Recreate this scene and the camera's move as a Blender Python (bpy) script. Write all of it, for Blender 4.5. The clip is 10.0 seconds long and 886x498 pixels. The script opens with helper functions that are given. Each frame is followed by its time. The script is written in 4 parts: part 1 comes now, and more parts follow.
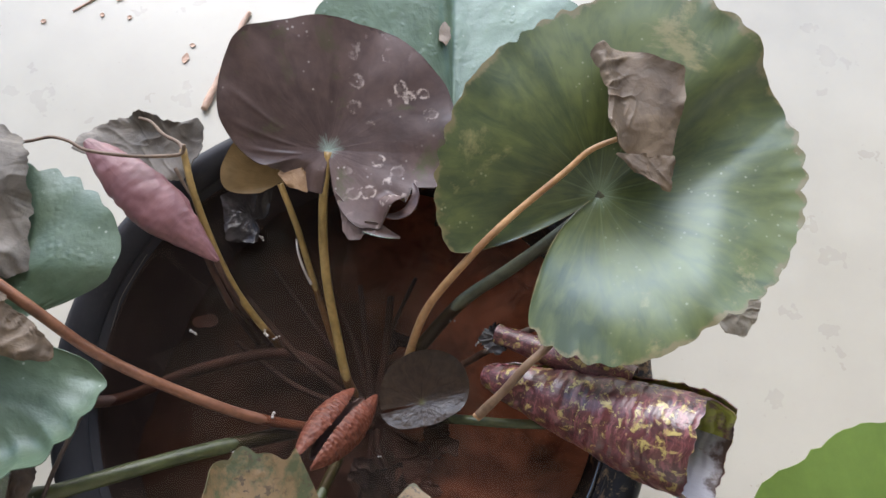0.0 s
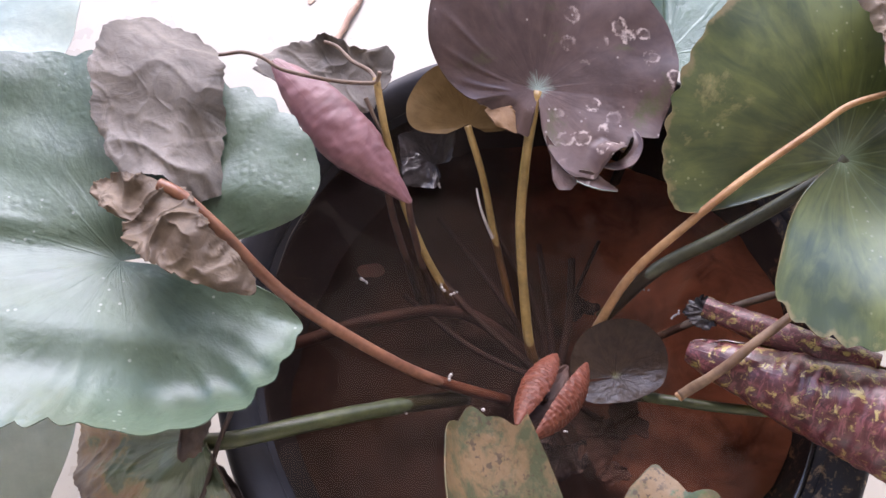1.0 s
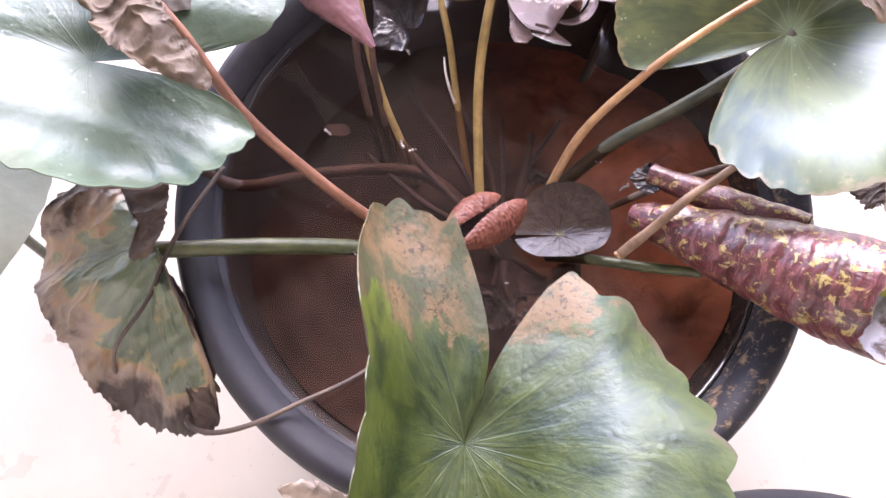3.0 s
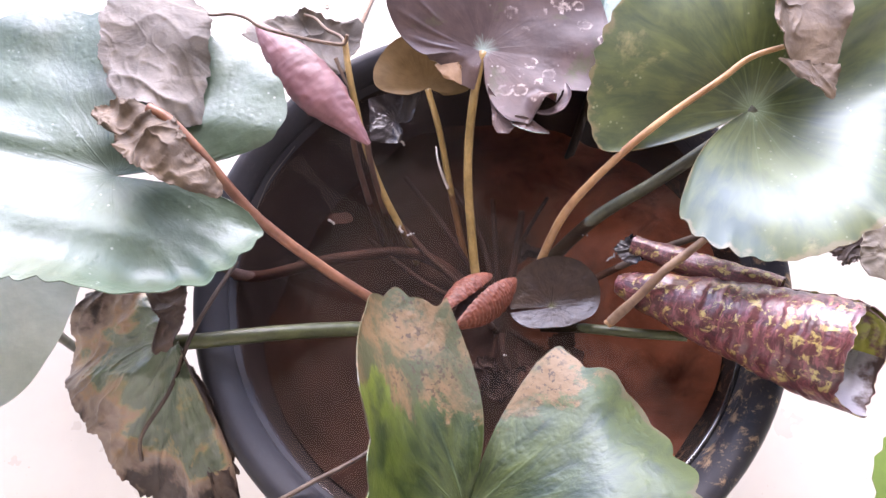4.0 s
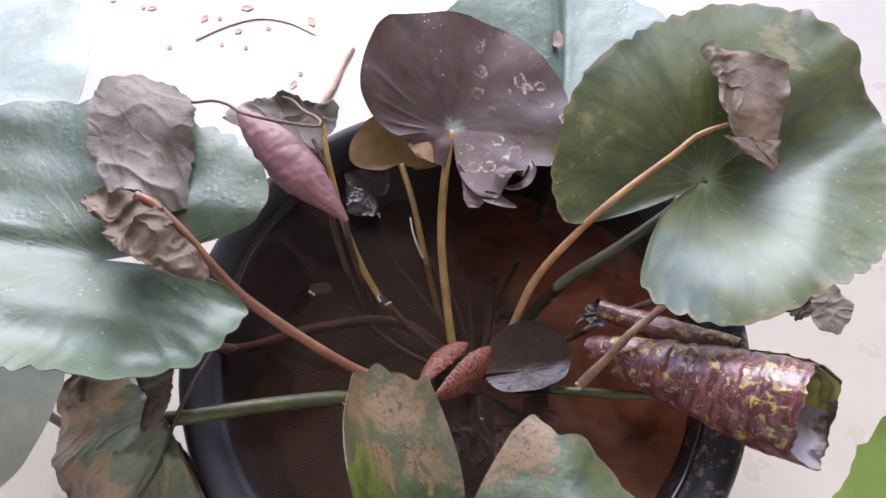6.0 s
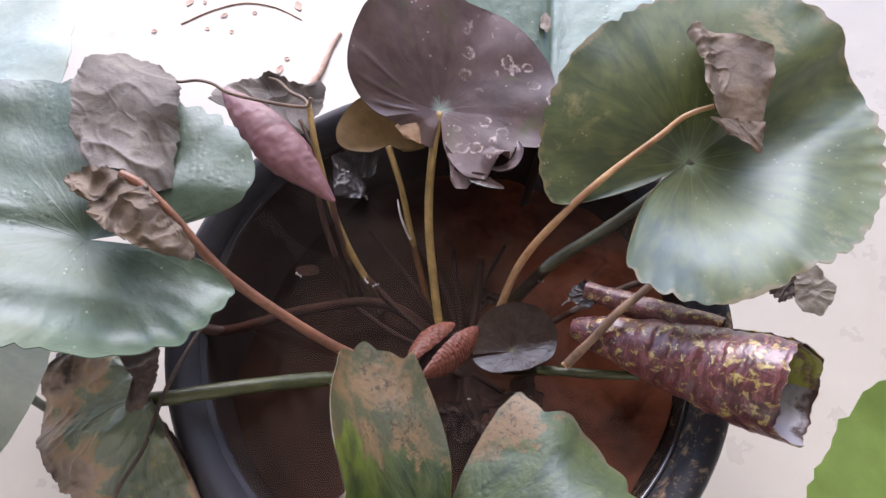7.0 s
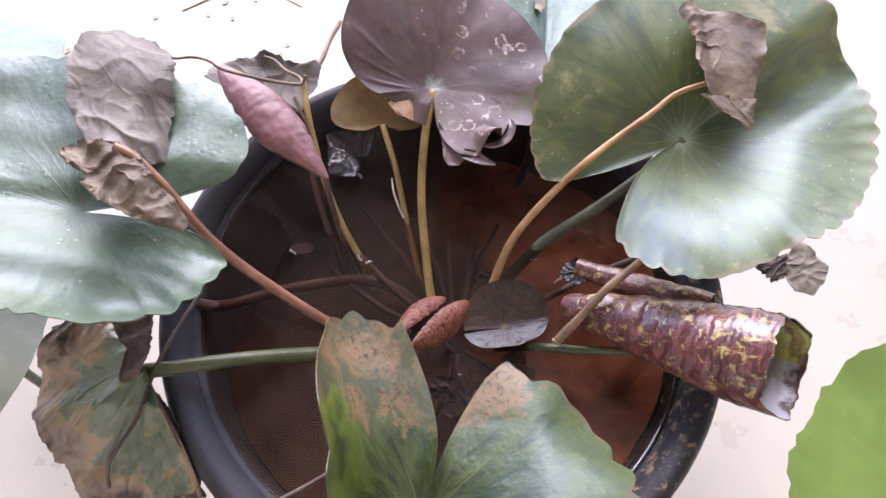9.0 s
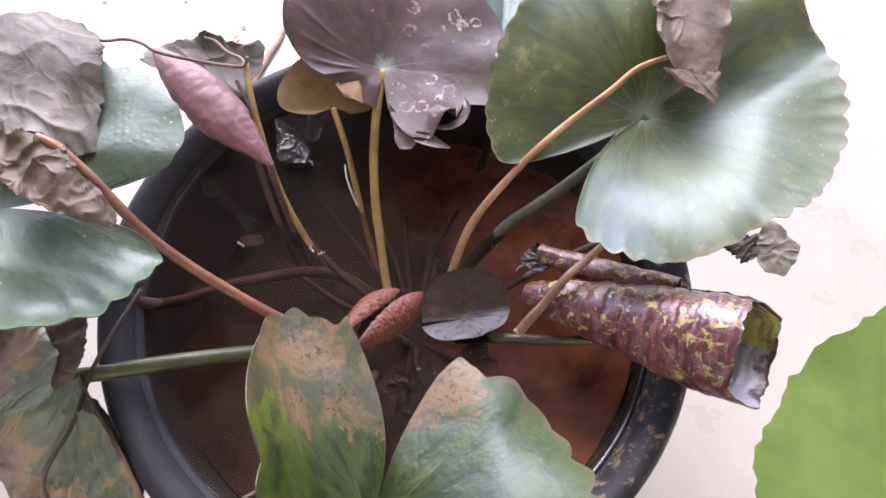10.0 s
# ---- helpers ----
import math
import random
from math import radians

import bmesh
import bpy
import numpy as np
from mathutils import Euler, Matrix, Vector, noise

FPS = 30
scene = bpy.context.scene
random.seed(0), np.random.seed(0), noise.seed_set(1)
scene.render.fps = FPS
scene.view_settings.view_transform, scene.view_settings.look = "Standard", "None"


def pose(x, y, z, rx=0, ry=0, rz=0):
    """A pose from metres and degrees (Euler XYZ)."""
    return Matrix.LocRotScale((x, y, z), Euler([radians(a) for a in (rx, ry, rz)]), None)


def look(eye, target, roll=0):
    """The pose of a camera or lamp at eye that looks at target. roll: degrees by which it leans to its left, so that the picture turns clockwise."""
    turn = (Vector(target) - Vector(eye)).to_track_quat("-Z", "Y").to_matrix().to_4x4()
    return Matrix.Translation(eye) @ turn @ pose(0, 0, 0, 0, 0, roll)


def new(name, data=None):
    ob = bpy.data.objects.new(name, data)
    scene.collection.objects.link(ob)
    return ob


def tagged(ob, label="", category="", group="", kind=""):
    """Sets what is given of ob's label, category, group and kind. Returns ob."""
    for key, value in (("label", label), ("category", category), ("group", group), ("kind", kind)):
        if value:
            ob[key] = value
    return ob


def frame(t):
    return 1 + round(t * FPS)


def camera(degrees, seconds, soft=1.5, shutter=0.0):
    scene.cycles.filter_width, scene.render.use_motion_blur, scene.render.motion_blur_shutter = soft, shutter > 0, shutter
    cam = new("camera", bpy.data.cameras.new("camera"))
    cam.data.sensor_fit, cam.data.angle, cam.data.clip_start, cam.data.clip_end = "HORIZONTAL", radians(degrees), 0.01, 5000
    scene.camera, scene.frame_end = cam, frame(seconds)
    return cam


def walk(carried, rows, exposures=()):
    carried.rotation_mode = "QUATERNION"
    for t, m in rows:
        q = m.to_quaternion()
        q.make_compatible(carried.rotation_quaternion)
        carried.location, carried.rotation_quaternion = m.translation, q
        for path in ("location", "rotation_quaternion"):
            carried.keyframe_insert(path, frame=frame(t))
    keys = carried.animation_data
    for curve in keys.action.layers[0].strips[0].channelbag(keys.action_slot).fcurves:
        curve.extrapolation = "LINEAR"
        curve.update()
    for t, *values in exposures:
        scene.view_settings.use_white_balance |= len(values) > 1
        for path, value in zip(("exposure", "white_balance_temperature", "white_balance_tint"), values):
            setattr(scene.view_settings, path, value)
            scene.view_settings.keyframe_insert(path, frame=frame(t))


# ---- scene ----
cam = camera(64.2, 10.0)
METRES, EYE, TILT, LEAN, TURN = 0.5, 0.827, -71.92, -1.95, 0.0
BASE = pose(0.0465, -0.0761, EYE, TILT, LEAN, TURN)
ROWS = [
    (0.0, 0.0, 0.0, 0.0, -0.0, 0.0, -0.0),
    (0.5, -0.1867, 0.0567, -0.0337, 2.17, 0.16, -4.29),
    (1.0, -0.2486, 0.0978, -0.051, 2.04, -1.47, -4.14),
    (1.5, -0.2366, 0.0897, -0.0445, 2.59, -1.55, -3.52),
    (2.0, -0.2375, 0.0905, -0.0612, 2.92, -1.9, -3.73),
    (2.5, -0.1882, 0.0745, -0.1931, 3.1, -3.54, -7.18),
    (2.7, -0.1604, 0.0713, -0.2739, 3.04, -2.79, -9.1),
    (3.8, -0.1147, -0.0041, -0.229, 4.98, 3.64, -5.75),
    (4.0, -0.107, -0.0095, -0.2326, 4.8, 3.77, -5.47),
    (4.5, -0.1028, -0.036, -0.1807, 4.42, 6.53, -4.53),
    (5.0, -0.094, -0.0466, -0.1594, 3.6, 6.16, -2.87),
    (5.5, -0.1117, -0.0656, -0.1698, 3.31, 7.25, -3.73),
    (6.8, -0.1087, -0.0665, -0.2085, 1.8, 6.75, -3.6),
    (7.0, -0.1091, -0.0671, -0.2078, 1.74, 6.56, -3.62),
    (7.5, -0.0997, -0.0766, -0.2759, 2.1, 5.44, -4.58),
    (8.0, -0.109, -0.081, -0.2634, 2.21, 6.23, -4.52),
    (8.5, -0.1111, -0.0819, -0.2523, 2.6, 6.57, -4.71),
    (9.0, -0.0853, -0.0703, -0.242, 2.15, 6.41, -3.98),
    (9.5, -0.0658, -0.056, -0.253, 1.64, 6.13, -3.96),
    (10.0, -0.0432, -0.014, -0.227, 1.03, 5.18, -2.43),
]
walk(cam, [(t, BASE @ pose(METRES * x, METRES * y, METRES * z, 90 + pitch, roll, yaw)) for t, x, y, z, yaw, pitch, roll in ROWS],
     [(0.0, 1.74, 6350, 12), (0.5, 1.75, 6350, 16), (1.0, 2.10, 6350, 27), (1.5, 2.45, 6350, 28), (2.0, 2.49, 6350, 29), (2.5, 2.89, 6450, 32), (4.0, 2.72, 6350, 30), (4.5, 2.22, 6350, 27), (5.0, 1.92, 6350, 24), (5.5, 1.97, 6350, 24), (7.0, 1.89, 6350, 24), (7.5, 1.89, 6350, 27), (8.0, 2.31, 6350, 27), (8.5, 2.33, 6350, 27), (9.5, 2.32, 6350, 27), (10.0, 2.31, 6350, 27)])


# ---- light ----
def set_world():
    w = bpy.data.worlds.new("sky")
    scene.world = w
    w.use_nodes = True
    nt = w.node_tree
    sky = nt.nodes.new("ShaderNodeTexSky")
    sky.sky_type, sky.sun_disc = "NISHITA", False
    sky.sun_elevation, sky.sun_rotation = radians(36), radians(-9)
    sky.air_density, sky.dust_density, sky.ozone_density = 1.0, 0.7, 1.3
    nt.links.new(sky.outputs["Color"], nt.nodes["Background"].inputs["Color"])
    nt.nodes["Background"].inputs["Strength"].default_value = SKY


SKY, SUN = 0.15, 1.6
set_world()
sun = new("sun", bpy.data.lights.new("sun", "SUN"))
sun.data.energy, sun.data.angle, sun.data.color = SUN, radians(48), (1.0, 0.97, 0.94)
sun.matrix_world = look((-0.4, 2.5, 2.0), (0, 0, 0.2))


# ---- materials ----
def material(name, rough=0.6, metal=0.0, spec=0.5):
    m = bpy.data.materials.new(name)
    m.use_nodes = True
    b = m.node_tree.nodes["Principled BSDF"]
    b.inputs["Roughness"].default_value, b.inputs["Metallic"].default_value = rough, metal
    b.inputs["Specular IOR Level"].default_value = spec
    return m, m.node_tree, b


def tex(nt, kind="object"):
    c = nt.nodes.new("ShaderNodeTexCoord")
    return c.outputs["UV" if kind == "uv" else "Object"]


def noise_of(nt, coord, scale, detail=6.0, rough=0.6, distort=0.0):
    n = nt.nodes.new("ShaderNodeTexNoise")
    n.inputs["Scale"].default_value, n.inputs["Detail"].default_value = scale, detail
    n.inputs["Roughness"].default_value, n.inputs["Distortion"].default_value = rough, distort
    nt.links.new(coord, n.inputs["Vector"])
    return n.outputs["Fac"]


def stretch(nt, coord, scale, loc=(0, 0, 0)):
    m = nt.nodes.new("ShaderNodeMapping")
    m.inputs["Scale"].default_value, m.inputs["Location"].default_value = scale, loc
    nt.links.new(coord, m.inputs["Vector"])
    return m.outputs["Vector"]


def ramp(nt, fac, stops):
    r = nt.nodes.new("ShaderNodeValToRGB")
    e = r.color_ramp.elements
    while len(e) < len(stops):
        e.new(0.5)
    for el, (p, c) in zip(e, stops):
        el.position = p
        el.color = (c, c, c, 1) if isinstance(c, (int, float)) else (*c, 1)
    nt.links.new(fac, r.inputs["Fac"])
    return r.outputs["Color"]


def mix(nt, fac, a, b, kind="MIX"):
    m = nt.nodes.new("ShaderNodeMix")
    m.data_type, m.blend_type = "RGBA", kind
    for k, v in ((0, fac), (6, a), (7, b)):
        sock = m.inputs[k]
        if isinstance(v, (int, float)):
            sock.default_value = v if k == 0 else (v, v, v, 1)
        elif isinstance(v, tuple):
            sock.default_value = (*v, 1)
        else:
            nt.links.new(v, sock)
    return m.outputs[2]


def maths(nt, op, a, b=None):
    m = nt.nodes.new("ShaderNodeMath")
    m.operation = op
    for sock, v in zip(m.inputs, (a, b)):
        if v is None:
            continue
        if isinstance(v, (int, float)):
            sock.default_value = v
        else:
            nt.links.new(v, sock)
    return m.outputs["Value"]


def relief(nt, b, height, strength=0.4, dist=0.001):
    n = nt.nodes.new("ShaderNodeBump")
    n.inputs["Strength"].default_value, n.inputs["Distance"].default_value = strength, dist
    nt.links.new(height, n.inputs["Height"])
    nt.links.new(n.outputs["Normal"], b.inputs["Normal"])


def leaf_skin(name, dark, light, blotch=None, blotch_at=(0.55, 0.65), blotch_scale=14, vein=None, vein_amount=0.35, ribs=11,
              edge=None, edge_from=0.9, rough=0.32, spec=0.5, bump=0.35, specks=None, streak=0.5, tip=None, blisters=None, bands=None, heart=None, tint=None, zone=None, rot=False, rays_at=(38, 4.5)):
    """A leaf's skin: radial streaks and ribs over the blade's own polar map (u round the leaf, v out to the margin)."""
    m, nt, b = material(name, rough, 0, spec)
    if tint:
        b.inputs["Specular Tint"].default_value = (*tint, 1)
    o, uv = tex(nt), tex(nt, "uv")
    broad = noise_of(nt, o, 11, 4, 0.55)
    fine = noise_of(nt, o, 90, 5, 0.65)
    rays = noise_of(nt, stretch(nt, uv, (*rays_at, 1)), 1.0, 6, 0.65, 0.7)
    tone = mix(nt, streak, broad, rays)
    col = ramp(nt, tone, [(0.4, dark), (0.6, light)])
    col = mix(nt, 0.32, col, ramp(nt, fine, [(0.3, 0.55), (0.7, 1.0)]), "MULTIPLY")
    sep = nt.nodes.new("ShaderNodeSeparateXYZ")
    nt.links.new(uv, sep.inputs["Vector"])
    u, v = sep.outputs["X"], sep.outputs["Y"]
    wob = maths(nt, "MULTIPLY_ADD", noise_of(nt, o, 30, 2), 0.05)
    wob.node.inputs[2].default_value = -0.025
    wave = maths(nt, "ABSOLUTE", maths(nt, "SINE", maths(nt, "MULTIPLY", maths(nt, "ADD", u, maths(nt, "MULTIPLY", wob, v)), math.pi * ribs)))
    width = maths(nt, "MULTIPLY", wave, maths(nt, "ADD", maths(nt, "MULTIPLY", v, 7.0), 1.2))
    rib = ramp(nt, width, [(0.05, 1.0), (0.5, 0.0)])
    inner = ramp(nt, v, [(0.06, 1.0), (0.5, 0.0)])
    if vein:
        fade = maths(nt, "MULTIPLY", rib, inner)
        col = mix(nt, maths(nt, "MULTIPLY", fade, vein_amount), col, vein)
    if heart:
        glow = maths(nt, "ADD", v, maths(nt, "MULTIPLY", maths(nt, "SUBTRACT", rays, 0.5), 0.24))
        col = mix(nt, ramp(nt, glow, [(0.01, 0.6), (0.11, 0.0)]), col, heart)
    if blotch:
        patch = noise_of(nt, o, blotch_scale, 8, 0.68, 0.6)
        col = mix(nt, ramp(nt, patch, [(blotch_at[0], 0.0), (blotch_at[1], 1.0)]), col, blotch)
    if zone:
        turn = maths(nt, "ADD", u, maths(nt, "MULTIPLY", maths(nt, "SUBTRACT", noise_of(nt, o, 60, 5, 0.65), 0.5), 0.16))
        col = mix(nt, ramp(nt, turn, [(zone[0], 1.0), (zone[0] + 0.05, 0.0), (zone[1], 0.0), (zone[1] + 0.05, 1.0)]), col, mix(nt, ramp(nt, noise_of(nt, o, 60, 4), [(0.5, 0.0), (0.6, 1.0)]), zone[2], (0.12, 0.05, 0.04)))
    place = nt.nodes.new("ShaderNodeSeparateXYZ")
    nt.links.new(o, place.inputs["Vector"])
    if bands:
        stripe = noise_of(nt, stretch(nt, uv, (14, 30, 1)), 1.0, 7, 0.75, 0.8)
        col = mix(nt, ramp(nt, stripe, [(0.5, 0.0), (0.6, 1.0)]), col, bands)
    if tip:
        colour, y0, y1 = tip
        reach = maths(nt, "ADD", maths(nt, "SUBTRACT", place.outputs["Y"], maths(nt, "MULTIPLY", maths(nt, "MAXIMUM", maths(nt, "SUBTRACT", place.outputs["X"], 0.025), 0.0), 0.75)), maths(nt, "MULTIPLY", maths(nt, "SUBTRACT", noise_of(nt, stretch(nt, o, (1, 0.7, 1)), 17, 12, 0.72, 0.5), 0.5), 0.15))
        scorch = maths(nt, "MULTIPLY", maths(nt, "SUBTRACT", reach, y0), 1.0 / (y1 - y0))
        lime = maths(nt, "MULTIPLY", maths(nt, "SUBTRACT", maths(nt, "MULTIPLY", place.outputs["X"], -1.0), 0.03), 30.0)
        lime = maths(nt, "MULTIPLY", maths(nt, "MINIMUM", maths(nt, "MAXIMUM", lime, 0.0), 1.0), ramp(nt, noise_of(nt, o, 38, 6, 0.65), [(0.4, 0.0), (0.54, 1.0)]))
        col = mix(nt, lime, col, (0.105, 0.14, 0.008))
        flecks = maths(nt, "MULTIPLY", ramp(nt, noise_of(nt, o, 300, 3, 0.6), [(0.56, 0.0), (0.61, 0.9)]), ramp(nt, noise_of(nt, o, 40, 3), [(0.42, 0.15), (0.58, 1.0)]))
        burnt = mix(nt, flecks, mix(nt, ramp(nt, noise_of(nt, o, 19, 8, 0.68, 0.4), [(0.46, 0.0), (0.55, 1.0)]), mix(nt, broad, colour, (0.14, 0.082, 0.036)), (0.05, 0.055, 0.026)), (0.05, 0.034, 0.02))
        col = mix(nt, ramp(nt, scorch, [(0.0, 0.0), (1.0, 1.0)]), col, burnt)
        nt.links.new(ramp(nt, scorch, [(0.0, spec), (1.0, 0.3)]), b.inputs["Specular IOR Level"])
    if rot:
        n1 = maths(nt, "MULTIPLY", maths(nt, "SUBTRACT", noise_of(nt, o, 15, 5, 0.55, 0.6), 0.5), 1.45)
        n2 = maths(nt, "MULTIPLY", maths(nt, "SUBTRACT", noise_of(nt, o, 70, 5, 0.65), 0.5), 0.22)
        low = maths(nt, "MULTIPLY", maths(nt, "MAXIMUM", maths(nt, "SUBTRACT", -0.055, place.outputs["Y"]), 0.0), 4.0)
        decay = maths(nt, "ADD", maths(nt, "ADD", maths(nt, "ADD", maths(nt, "ADD", maths(nt, "MULTIPLY", v, 0.7), 0.1), n1), n2), low)
        stage = ramp(nt, decay, [(0.5, (0.06, 0.08, 0.03)), (0.57, (0.13, 0.115, 0.035)), (0.63, (0.19, 0.11, 0.045)), (0.7, (0.16, 0.115, 0.08)), (0.8, (0.12, 0.085, 0.065)), (0.88, (0.03, 0.022, 0.018)), (1.0, (0.045, 0.034, 0.028))])
        col = mix(nt, ramp(nt, decay, [(0.53, 0.0), (0.58, 1.0)]), col, stage)
        nt.links.new(ramp(nt, decay, [(0.6, spec), (0.85, 0.2)]), b.inputs["Specular IOR Level"])
    if blisters:
        cell = nt.nodes.new("ShaderNodeTexVoronoi")
        cell.inputs["Scale"].default_value = 62
        nt.links.new(o, cell.inputs["Vector"])
        ring = ramp(nt, maths(nt, "ADD", cell.outputs["Distance"], maths(nt, "MULTIPLY", noise_of(nt, o, 130, 4), 0.5)), [(0.34, 0.1), (0.46, 0.1), (0.52, 0.9), (0.58, 0.8), (0.64, 0.0)])
        where = maths(nt, "MULTIPLY", ramp(nt, noise_of(nt, o, 17, 2), [(0.48, 0.0), (0.54, 1.0)]), ramp(nt, place.outputs["X"], [(0.01, 0.0), (0.03, 1.0)]))
        col = mix(nt, maths(nt, "MULTIPLY", maths(nt, "MULTIPLY", ring, where), ramp(nt, noise_of(nt, o, 210, 3, 0.6), [(0.42, 0.0), (0.56, 0.85)])), col, blisters)
    if edge:
        rim = maths(nt, "ADD", v, maths(nt, "MULTIPLY", maths(nt, "SUBTRACT", noise_of(nt, o, 45, 4), 0.5), 0.25))
        col = mix(nt, ramp(nt, rim, [(edge_from, 0.0), (min(edge_from + 0.07, 1.0), 1.0)]), col, edge)
    # leaf flecks, and glints of droplets painted as pale dots
    if specks:
        dots = nt.nodes.new("ShaderNodeTexVoronoi")
        dots.inputs["Scale"].default_value = 150
        nt.links.new(o, dots.inputs["Vector"])
        spot = maths(nt, "MULTIPLY", ramp(nt, dots.outputs["Distance"], [(0.1, 1.0), (0.17, 0.0)]), ramp(nt, noise_of(nt, o, 22, 3), [(0.54, 0.0), (0.62, 1.0)]))
        col = mix(nt, maths(nt, "MULTIPLY", spot, 0.6), col, specks)
    nt.links.new(col, b.inputs["Base Color"])
    nt.links.new(ramp(nt, broad, [(0.3, rough * 0.8), (0.7, min(1.0, rough * 1.35))]), b.inputs["Roughness"])
    h = mix(nt, 0.13, mix(nt, 0.6, rays, noise_of(nt, o, 55, 4)), maths(nt, "MULTIPLY", rib, inner))
    wart = nt.nodes.new("ShaderNodeTexVoronoi")
    wart.inputs["Scale"].default_value = 160
    nt.links.new(o, wart.inputs["Vector"])
    pimple = maths(nt, "MULTIPLY", ramp(nt, wart.outputs["Distance"], [(0.0, 1.0), (0.45, 0.0)]), ramp(nt, noise_of(nt, o, 26, 3), [(0.48, 0.0), (0.6, 1.0)]))
    h = mix(nt, 0.16, h, pimple)
    relief(nt, b, h, bump, 0.002)
    return m


def dry_skin(name, dark, mid, light, rough=0.62, scale=22, vein=(0.3, 0.24, 0.19)):
    m, nt, b = material(name, rough, 0, 0.35)
    o = tex(nt)
    broad, fine = noise_of(nt, o, scale, 7, 0.62, 0.8), noise_of(nt, o, 170, 5, 0.7)
    col = ramp(nt, broad, [(0.3, dark), (0.5, mid), (0.72, light)])
    col = mix(nt, 0.35, col, ramp(nt, fine, [(0.3, 0.5), (0.7, 1.0)]), "MULTIPLY")
    crack = maths(nt, "ABSOLUTE", maths(nt, "SUBTRACT", noise_of(nt, o, 26, 3, 0.5, 0.5), 0.5))
    fold = ramp(nt, crack, [(0.0, 0.0), (0.09, 1.0)])
    # crease shade put into the colour along the grooves of the relief
    col = mix(nt, maths(nt, "MULTIPLY", maths(nt, "SUBTRACT", 1.0, fold), 0.12), col, dark)
    nt.links.new(col, b.inputs["Base Color"])
    wrinkle = maths(nt, "ABSOLUTE", maths(nt, "SUBTRACT", noise_of(nt, o, 75, 4, 0.6, 1.2), 0.5))
    relief(nt, b, mix(nt, 0.6, fold, mix(nt, 0.22, mix(nt, 0.4, broad, fine), ramp(nt, wrinkle, [(0.0, 1.0), (0.12, 0.0)]))), 0.42, 0.002)
    return m


def stem_skin(name, dark, light, rough=0.45):
    m, nt, b = material(name, rough)
    o = tex(nt)
    col = ramp(nt, noise_of(nt, o, 35, 5, 0.6), [(0.35, dark), (0.65, light)])
    col = mix(nt, 0.4, col, ramp(nt, noise_of(nt, o, 260, 3), [(0.35, 0.5), (0.6, 1.0)]), "MULTIPLY")
    nt.links.new(col, b.inputs["Base Color"])
    relief(nt, b, noise_of(nt, o, 150, 4), 0.35, 0.0008)
    return m


def plain_skin(name, dark, light, rough=0.6, scale=20, fine=180, bump=0.3, spec=0.5, depth=0.001):
    m, nt, b = material(name, rough, 0, spec)
    o = tex(nt)
    col = ramp(nt, noise_of(nt, o, scale, 6, 0.6), [(0.35, dark), (0.66, light)])
    col = mix(nt, 0.3, col, ramp(nt, noise_of(nt, o, fine, 4, 0.65), [(0.3, 0.6), (0.7, 1.0)]), "MULTIPLY")
    nt.links.new(col, b.inputs["Base Color"])
    relief(nt, b, noise_of(nt, o, fine, 5), bump, depth)
    return m


def floor_skin():
    m, nt, b = material("floor tile glaze", 0.28)
    o = tex(nt)
    col = ramp(nt, noise_of(nt, o, 3.5, 6, 0.6), [(0.3, (0.325, 0.306, 0.262)), (0.7, (0.39, 0.37, 0.319))])
    dirt = ramp(nt, noise_of(nt, o, 38, 7, 0.72), [(0.62, 0.0), (0.78, 1.0)])
    col = mix(nt, maths(nt, "MULTIPLY", dirt, 0.35), col, (0.34, 0.27, 0.22))
    grit = ramp(nt, noise_of(nt, o, 210, 3, 0.5), [(0.70, 0.0), (0.76, 1.0)])
    col = mix(nt, maths(nt, "MULTIPLY", grit, 0.4), col, (0.2, 0.15, 0.12))
    nt.links.new(col, b.inputs["Base Color"])
    nt.links.new(ramp(nt, noise_of(nt, o, 14, 4), [(0.3, 0.24), (0.7, 0.42)]), b.inputs["Roughness"])
    relief(nt, b, noise_of(nt, o, 60, 4), 0.06, 0.001)
    return m


def mud_skin():
    m, nt, b = material("red mud", 0.85, 0, 0.2)
    o = tex(nt)
    broad = noise_of(nt, o, 13, 6, 0.6, 0.5)
    col = ramp(nt, broad, [(0.3, (0.23, 0.098, 0.06)), (0.5, (0.45, 0.205, 0.125)), (0.7, (0.58, 0.28, 0.18))])
    silt = ramp(nt, noise_of(nt, o, 34, 7, 0.7, 0.8), [(0.5, 0.0), (0.68, 1.0)])
    col = mix(nt, maths(nt, "MULTIPLY", silt, 0.55), col, (0.07, 0.028, 0.018))
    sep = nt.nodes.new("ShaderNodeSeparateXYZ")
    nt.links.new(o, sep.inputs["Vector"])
    # darker to the left: shade of the deep side put into the mud's colour
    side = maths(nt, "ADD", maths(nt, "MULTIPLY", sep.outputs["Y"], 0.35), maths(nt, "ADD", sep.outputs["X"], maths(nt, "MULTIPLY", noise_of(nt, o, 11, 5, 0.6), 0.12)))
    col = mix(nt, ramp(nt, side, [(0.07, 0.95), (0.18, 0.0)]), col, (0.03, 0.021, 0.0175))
    nt.links.new(col, b.inputs["Base Color"])
    relief(nt, b, mix(nt, 0.25, broad, noise_of(nt, o, 60, 4)), 0.4, 0.003)
    return m


